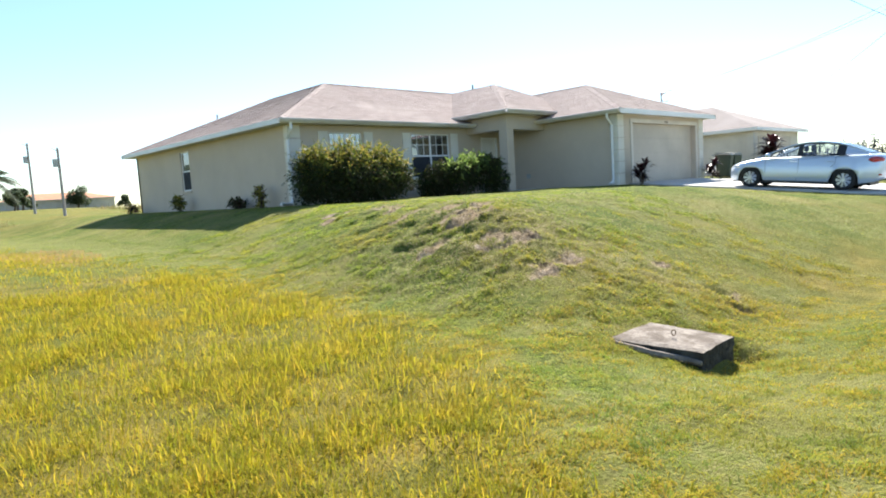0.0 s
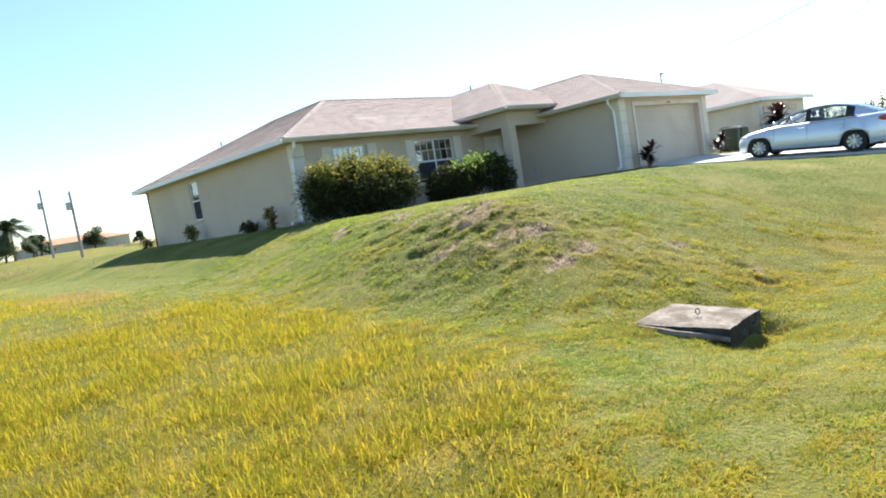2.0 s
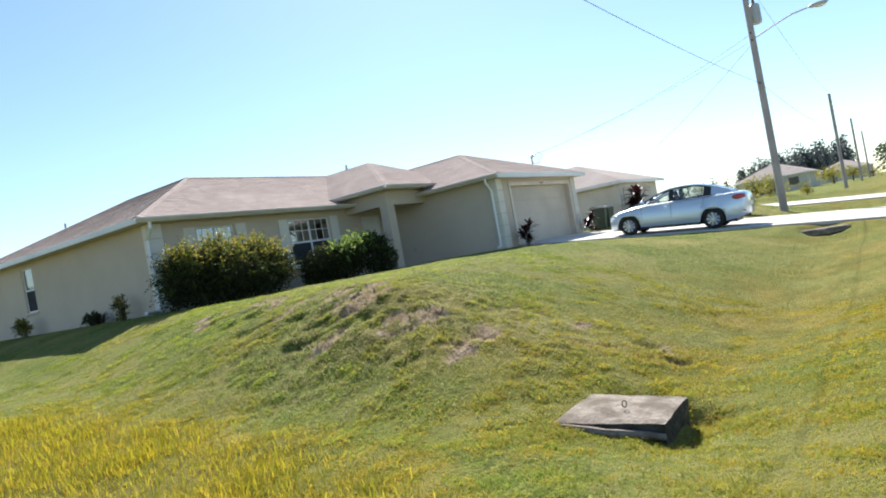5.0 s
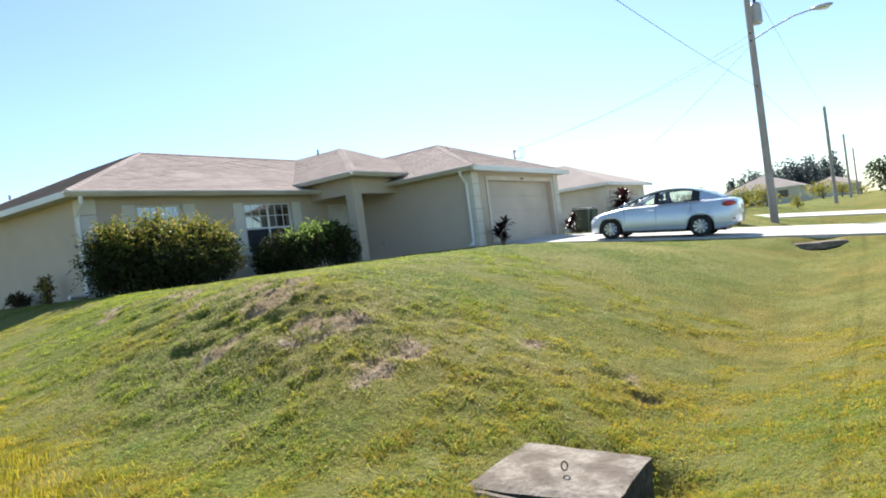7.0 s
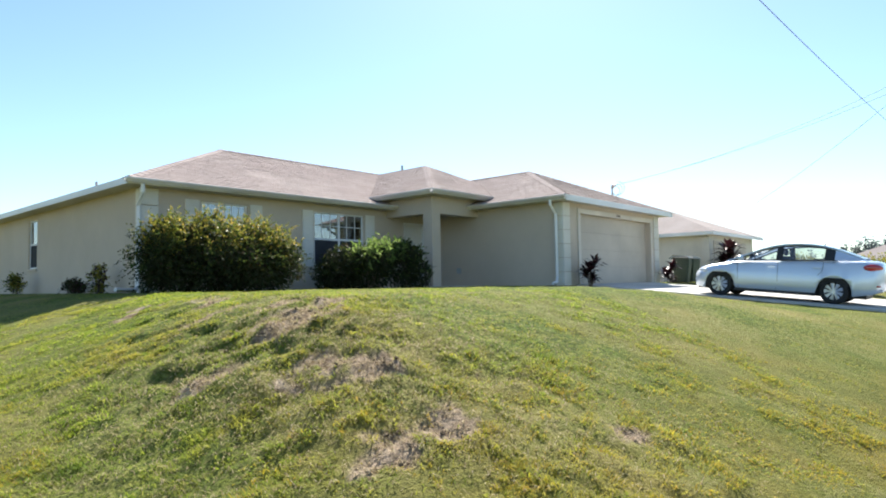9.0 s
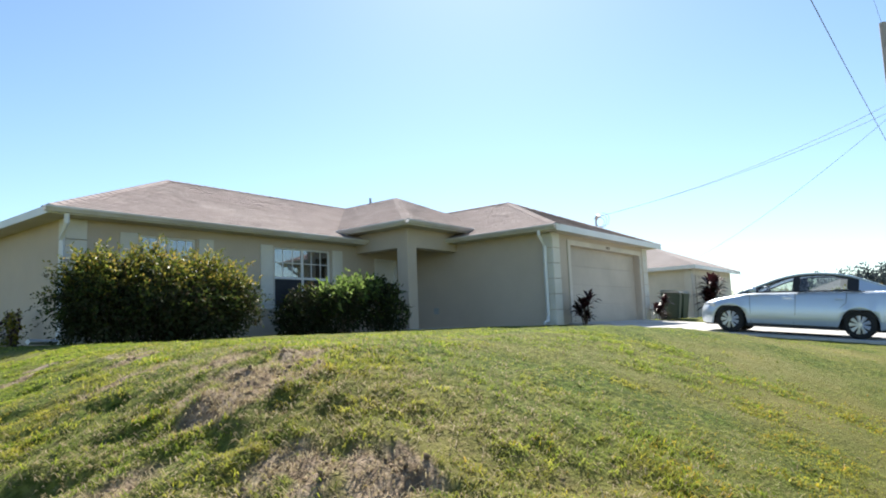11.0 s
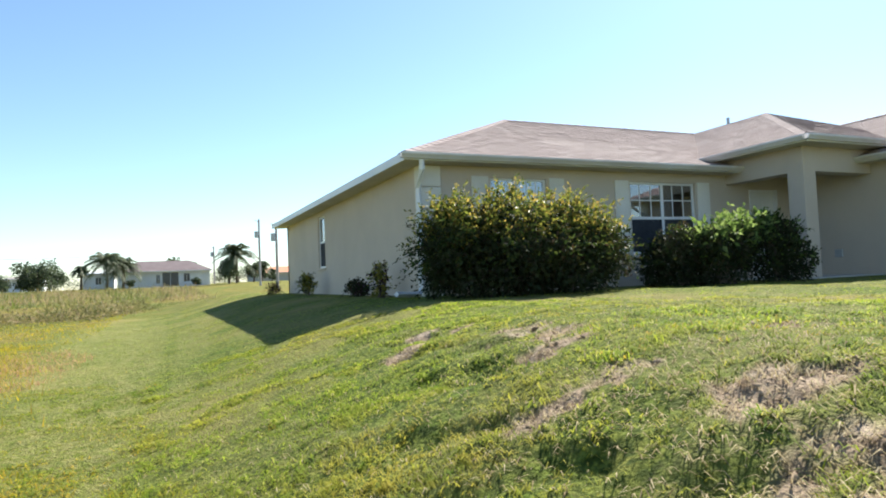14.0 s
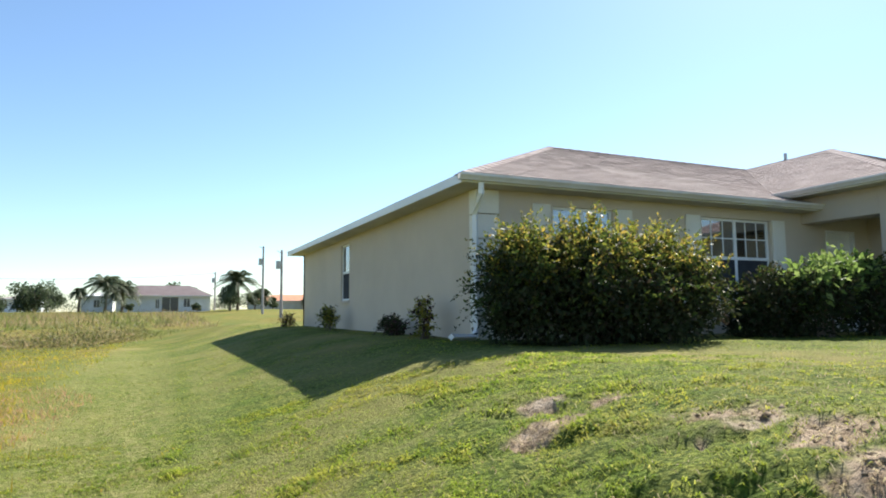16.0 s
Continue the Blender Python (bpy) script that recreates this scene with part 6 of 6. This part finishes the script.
wire((-24, 125, gz(-24, 125) + 5.4), (13.9, 123, 7.3), 0.6, 0.02, "thin overhead power line beyond the lot", "far power lines")


# ---- other houses ----
def hip_house(name, x0, x1, y0, y1, z, wall_h, pitch, wall_m, roof_m, label, windows=(), over=0.45):
    """A plain hip-roofed house; windows: (side, a, b, z0, z1, material)."""
    h = empty(name, ((x0 + x1) / 2, (y0 + y1) / 2, z), label, "house")
    part("wall", box((x0, y0, z - 0.5), (x1, y1, z + wall_h)), wall_m, h)
    a0, a1, b0, b1 = x0 - over, x1 + over, y0 - over, y1 + over
    run = min(a1 - a0, b1 - b0) / 2
    top = z + wall_h + pitch * run
    e = z + wall_h
    if (a1 - a0) > (b1 - b0):
        r0, r1 = (a0 + run, (b0 + b1) / 2, top), (a1 - run, (b0 + b1) / 2, top)
    else:
        r0, r1 = ((a0 + a1) / 2, b0 + run, top), ((a0 + a1) / 2, b1 - run, top)
    bm = bmesh.new()
    c = [bm.verts.new(p) for p in ((a0, b0, e), (a1, b0, e), (a1, b1, e), (a0, b1, e))]
    r = [bm.verts.new(r0), bm.verts.new(r1)]
    if (a1 - a0) > (b1 - b0):
        fs = ((c[0], c[1], r[1], r[0]), (c[1], c[2], r[1]), (c[2], c[3], r[0], r[1]), (c[3], c[0], r[0]))
    else:
        fs = ((c[0], c[1], r[0]), (c[1], c[2], r[1], r[0]), (c[2], c[3], r[1]), (c[3], c[0], r[0], r[1]))
    for f in fs:
        bm.faces.new(f)
    bm.faces.new(c[::-1])
    part("roof", bm, roof_m, h)
    part("fascia", box((a0, b0, e - 0.17), (a1, b0 + 0.03, e - 0.004)), WHITE, h)
    part("fascia", box((a0, b0 + 0.03, e - 0.17), (a0 + 0.03, b1, e - 0.004)), WHITE, h)
    for side, a, b, z0, z1, m in windows:
        if side == "front":
            w = part("window", box((a, y0 - 0.03, z + z0), (b, y0 - 0.004, z + z1)), m, h)
            for u in (a - 0.06, (a + b) / 2 - 0.03, b):
                part("window_frame", box((u, y0 - 0.05, z + z0), (u + 0.06, y0 - 0.031, z + z1)), VINYL, w)
        else:
            part("window", box((x0 - 0.03, a, z + z0), (x0 - 0.004, b, z + z1)), m, h)
    return h


NWALL = surface("neighbour_stucco", (0.66, 0.62, 0.54), (0.70, 0.66, 0.58), 0.9, 40, 0.6, 0.3, 0.004)
WHITEW = surface("white_wall", (0.74, 0.76, 0.78), (0.78, 0.80, 0.82), 0.85, 30, 0.6, 0.1, 0.003)
GREYROOF = roofing("grey_shingle", (0.22, 0.19, 0.18), (0.31, 0.27, 0.255), (0.26, 0.22, 0.205))
ORANGE = roofing("clay_roof", (0.40, 0.17, 0.10), (0.52, 0.25, 0.15), (0.45, 0.20, 0.12))
DARKWIN = surface("dark_window", (0.035, 0.045, 0.055), (0.05, 0.06, 0.07), 0.15, 3, 1, 0)

# next door, garage end towards the street
nb = hip_house("neighbour_house", 34.75, 41.95, 12.6, 22.0, 0.05, 2.45, 0.42, NWALL, GREYROOF, "pale stucco neighbouring house with brown-grey hip roof", ())
part("column", box((34.62, 12.45, -0.2), (34.98, 12.81, 2.26), 0.01), NWALL, nb, "pale corner pillar")
part("garage_door", box((35.6, 12.56, 0.0), (40.6, 12.595, 2.1)), GARAGE, nb, "pale garage door")
hip_house("neighbour_house", 30.2, 41.5, 22.3, 31.0, 0.05, 2.38, 0.40, NWALL, GREYROOF, "rear part of the pale neighbouring house")
hip_house("distant_house", 112, 126, 10.5, 21, gz(112, 14), 2.6, 0.42, NWALL, GREYROOF, "distant pale house with a grey hip roof", (("side", 12, 13.4, 0.9, 2.1, DARKWIN), ("side", 16, 18, 0.2, 2.1, DARKWIN)))
hip_house("distant_house", 175, 188, 4, 15, gz(175, 8), 2.6, 0.40, NWALL, GREYROOF, "distant pale house with a brown-grey roof", (("side", 6, 8, 0.9, 2.1, DARKWIN),))
_z = gz(3, 118)
DIMROOF = roofing("dim_shingle", (0.13, 0.105, 0.105), (0.19, 0.155, 0.155), (0.16, 0.125, 0.125))
wh = hip_house("distant_house", -0.9, 12.8, 118.0, 124.0, _z, 2.6, 0.50, WHITEW, DIMROOF, "white single-storey house beyond the vacant lot", (("front", 5.6, 8.0, 0.1, 2.3, DARKWIN), ("front", 4.7, 5.2, 0.6, 2.0, DARKWIN), ("front", 8.8, 9.7, 0.8, 2.1, DARKWIN)))
hip_house("distant_house", -6.0, -1.6, 122, 130.0, gz(-2, 122), 2.6, 0.2, WHITEW, WHITEW, "low white building beyond the vacant lot", (("front", -4.2, -3.4, 0.8, 1.9, DARKWIN),))
hip_house("distant_house", -19.0, -13.0, 135, 143.0, gz(-16, 135), 2.3, 0.2, WHITEW, GREYROOF, "low grey building beyond the vacant lot")
hip_house("distant_house", -40, -27, 128, 137.0, gz(-33, 128), 2.5, 0.3, WHITEW, GREYROOF, "low grey house beyond the vacant lot")
hip_house("distant_house", 24.0, 44.0, 150, 160.0, gz(34, 150), 2.0, 0.26, NWALL, ORANGE, "distant house with an orange clay roof")


# ---- trees ----
# Tree and pine colours are greyed to carry distance haze, bluest in the pines.
FARLEAF = leafy("hazy_tree_leaf", [(0.045, 0.065, 0.04), (0.07, 0.095, 0.05), (0.10, 0.13, 0.065)], 0.5, 0.6)
PINE = leafy("hazy_pine_needles", [(0.055, 0.075, 0.085), (0.07, 0.095, 0.10), (0.09, 0.11, 0.115)], 0.45, 0.7)
PALM = leafy("palm_leaf", [(0.06, 0.09, 0.05), (0.10, 0.13, 0.065), (0.15, 0.17, 0.09)], 0.45, 0.5)


def broad_tree(name, x, y, h, w, label, seed, material=FARLEAF, count=1400, group="", low=0.25):
    r = random.Random(seed)
    z = gz(x, y)
    t = empty(name, (x, y, z), label, "tree", group)
    bm = bmesh.new()
    add_tube(bm, [(x, y, z - 0.2), (x + 0.05 * h, y, z + 0.35 * h), (x, y, z + 0.75 * h)], [0.05 * h, 0.035 * h, 0.01 * h], 8)
    lumps = []
    for k in range(9):
        a = r.uniform(0, 2 * math.pi)
        d = r.uniform(0.15, 0.62) * w / 2
        c = (x + d * math.cos(a), y + d * math.sin(a), z + h * r.uniform(low + 0.15, 0.80))
        s = r.uniform(0.24, 0.36) * w / 1.6
        lumps.append((*c, s, s, s * 0.72))
        add_tube(bm, [(x + 0.02 * h, y, z + 0.3 * h), c], [0.02 * h, 0.006 * h], 5)
    part("trunk", bm, BARK, t)
    leaf_cloud("crown", lumps, count, h * 0.085, material, t, seed, 0.7, 0.6)
    return t


def palm_tree(x, y, h, spread, label, seed, group="palms beyond the lot"):
    r = random.Random(seed)
    z = gz(x, y)
    t = empty("palm_tree", (x, y, z), label, "tree", group)
    part("trunk", tube([(x, y, z - 0.2), (x + 0.1, y, z + h * 0.4), (x, y, z + h * 0.72)], [0.22, 0.17, 0.14], 9), BARK, t)
    for k in range(52):
        a, up = r.uniform(0, 2 * math.pi), r.uniform(-0.5, 1.25)
        d = Vector((math.cos(a) * math.cos(up), math.sin(a) * math.cos(up), math.sin(up)))
        b = Vector((x, y, z + h * 0.72))
        pts = [b + d * spread * s + Vector((0, 0, -0.55 * spread * s * s)) for s in np.linspace(0, 1, 8)]
        bm = bmesh.new()
        add_tube(bm, pts, [0.03] * 7 + [0.01], 4)
        for i in range(1, 8):
            f = (pts[i] - pts[i - 1]).normalized()
            s = f.cross(Vector((0, 0, 1))).normalized()
            for g in np.linspace(0, 0.85, 4):
                q = pts[i - 1].lerp(pts[i], g)
                ln = spread * 0.26 * (1 - 0.45 * (i / 8))
                for sg in (-1, 1):
                    e = q + s * sg * ln + f * ln * 0.5 - Vector((0, 0, ln * 0.55))
                    v = [bm.verts.new(c) for c in (q - f * 0.05, q + f * 0.05, e)]
                    bm.faces.new(v)
        part("frond", bm, PALM, t)
    return t


palm_tree(-2.0, 112, 6.0, 3.3, "palm tree with drooping fronds beyond the vacant lot", 1)
palm_tree(0.1, 114, 5.2, 2.8, "palm tree with drooping fronds beyond the vacant lot", 2)
palm_tree(16.4, 112, 6.6, 3.8, "tall full palm tree beyond the vacant lot", 3)
palm_tree(-6.3, 122, 4.6, 1.4, "small palm tree beyond the vacant lot", 4)
palm_tree(24.5, 142, 4.6, 2.4, "small palm tree near the orange-roofed house", 5)
broad_tree("broadleaf_tree", 15.2, 112, 4.0, 4.5, "rounded dark green tree below a palm", 21, count=1600)
for _k, (_x, _y, _h, _w) in enumerate(((-11.4, 116, 4.4, 7.0), (-15.5, 112, 2.6, 4.0), (-24, 104, 6.2, 7.0), (9.2, 134, 5.0, 9.0), (19.8, 118, 3.2, 3.2), (22, 124, 4.2, 2.2), (-13, 140, 4.4, 8.0), (1.0, 111.5, 1.5, 1.8), (10.5, 114, 1.6, 1.8), (36, 147, 4.6, 6.0), (44, 144, 3.0, 3.0), (27.4, 146, 3.2, 2.4))):
    broad_tree("broadleaf_tree", _x, _y, _h, _w, "rounded green tree on the far side of the lot", 30 + _k, count=2800, group="trees beyond the lot", low=0.1)
for _k, (_x, _y, _h, _w) in enumerate(((-62, 150, 3.6, 14), (-48, 158, 3.0, 12), (-36, 150, 3.4, 12), (-22, 156, 3.0, 11), (-9, 152, 2.8, 10), (6, 158, 3.4, 12), (17, 150, 2.6, 9), (22, 160, 3.2, 10))):
    broad_tree("scrub_tree", _x, _y, _h, _w, "low hazy green scrub tree in the distance", 130 + _k, count=1500, group="distant scrub", low=0.0)
for _k, (_x, _y, _h, _w) in enumerate(((46, 6.3, 1.6, 2.6), (50, 8.2, 1.8, 3.0), (48.5, 4.9, 1.0, 1.4), (43.5, 10.0, 1.5, 2.0), (104, 7.0, 3.0, 5.0), (110, 5.0, 2.4, 5.0), (150, 3.5, 2.6, 5.0))):
    broad_tree("bush", _x, _y, _h, _w, "loose light green bush beyond the driveways", 60 + _k, YELLEAF, 700, "bushes beyond the driveways", 0.0)
for _k, (_x, _y, _h, _w) in enumerate(((120, -1.0, 5.6, 9.0), (128, -6.0, 6.2, 11.0), (165, 22, 6.0, 8.0), (160, 27, 7.0, 6.0))):
    broad_tree("broadleaf_tree", _x, _y, _h, _w, "dark green tree beyond the street", 80 + _k, count=1100, group="trees along the street", low=0.05)


def pine(x, y, h, seed):
    z = gz(x, y)
    t = empty("pine_tree", (x, y, z), "dark pine tree in the distant wood", "tree", "pines of the distant wood")
    part("trunk", tube([(x, y, z - 0.2), (x, y, z + h * 0.9)], [0.25, 0.06], 6), BARK, t)
    r = random.Random(seed)
    lumps = [(x + r.uniform(-0.5, 0.5), y + r.uniform(-0.5, 0.5), z + h * f, h * 0.26 * (1.12 - f), h * 0.26 * (1.12 - f), h * 0.12) for f in (0.25, 0.4, 0.55, 0.7, 0.82, 0.93)]
    leaf_cloud("crown", lumps, 420, h * 0.075, PINE, t, seed, 0.8, 0.5)


_pr = random.Random(9)
for _k in range(44):
    _t = _k / 43
    _a = math.radians(2.6 + 7.6 * _t)
    _d = 215 + _pr.uniform(-14, 14)
    pine(_d * math.cos(_a), _d * math.sin(_a), _pr.uniform(9.5, 12.5) * (1.0 - 0.45 * max(0.0, _t - 0.45)), 300 + _k)
for _k in range(10):
    _a = math.radians(11.2 + 0.5 * _k)
    pine(150 * math.cos(_a), 150 * math.sin(_a), _pr.uniform(4.0, 6.0), 400 + _k)


# ---- crumbs of soil on the worn bank ----
def clods():
    r = np.random.RandomState(77)
    x, y = 4.6 + 4.2 * r.rand(9000), 2.0 + 8.6 * r.rand(9000)
    k = r.rand(9000) < 0.9 * bare(x, y)
    x, y = x[k], y[k]
    n = len(x)
    z = ground_z(x, y)
    s = 0.006 + 0.020 * r.rand(n) ** 3
    base = np.array([[1, 0, 0], [0, 1, 0], [-1, 0, 0], [0, -1, 0], [0, 0, 0.8], [0, 0, -0.6]])
    v = base[None] * s[:, None, None] * (0.6 + 0.8 * r.rand(n, 6, 1)) + 0.3 * s[:, None, None] * r.normal(size=(n, 6, 3)) + np.stack([x, y, z], 1)[:, None]
    t = np.array([0, 1, 4, 1, 2, 4, 2, 3, 4, 3, 0, 4, 1, 0, 5, 2, 1, 5, 3, 2, 5, 0, 3, 5])
    f = (np.arange(n)[:, None] * 6 + t[None]).reshape(-1)
    tagged(poly_mesh("soil_clods", v.reshape(-1, 3), f, 3, SOIL), "crumbs of dry brown soil on the bank", "soil", kind="stuff")


SOIL = surface("soil_crumb", (0.30, 0.22, 0.145), (0.40, 0.31, 0.215), 0.98, 60, 3, 0.4, 0.004, c3=(0.17, 0.125, 0.085), spec=0.1)
clods()
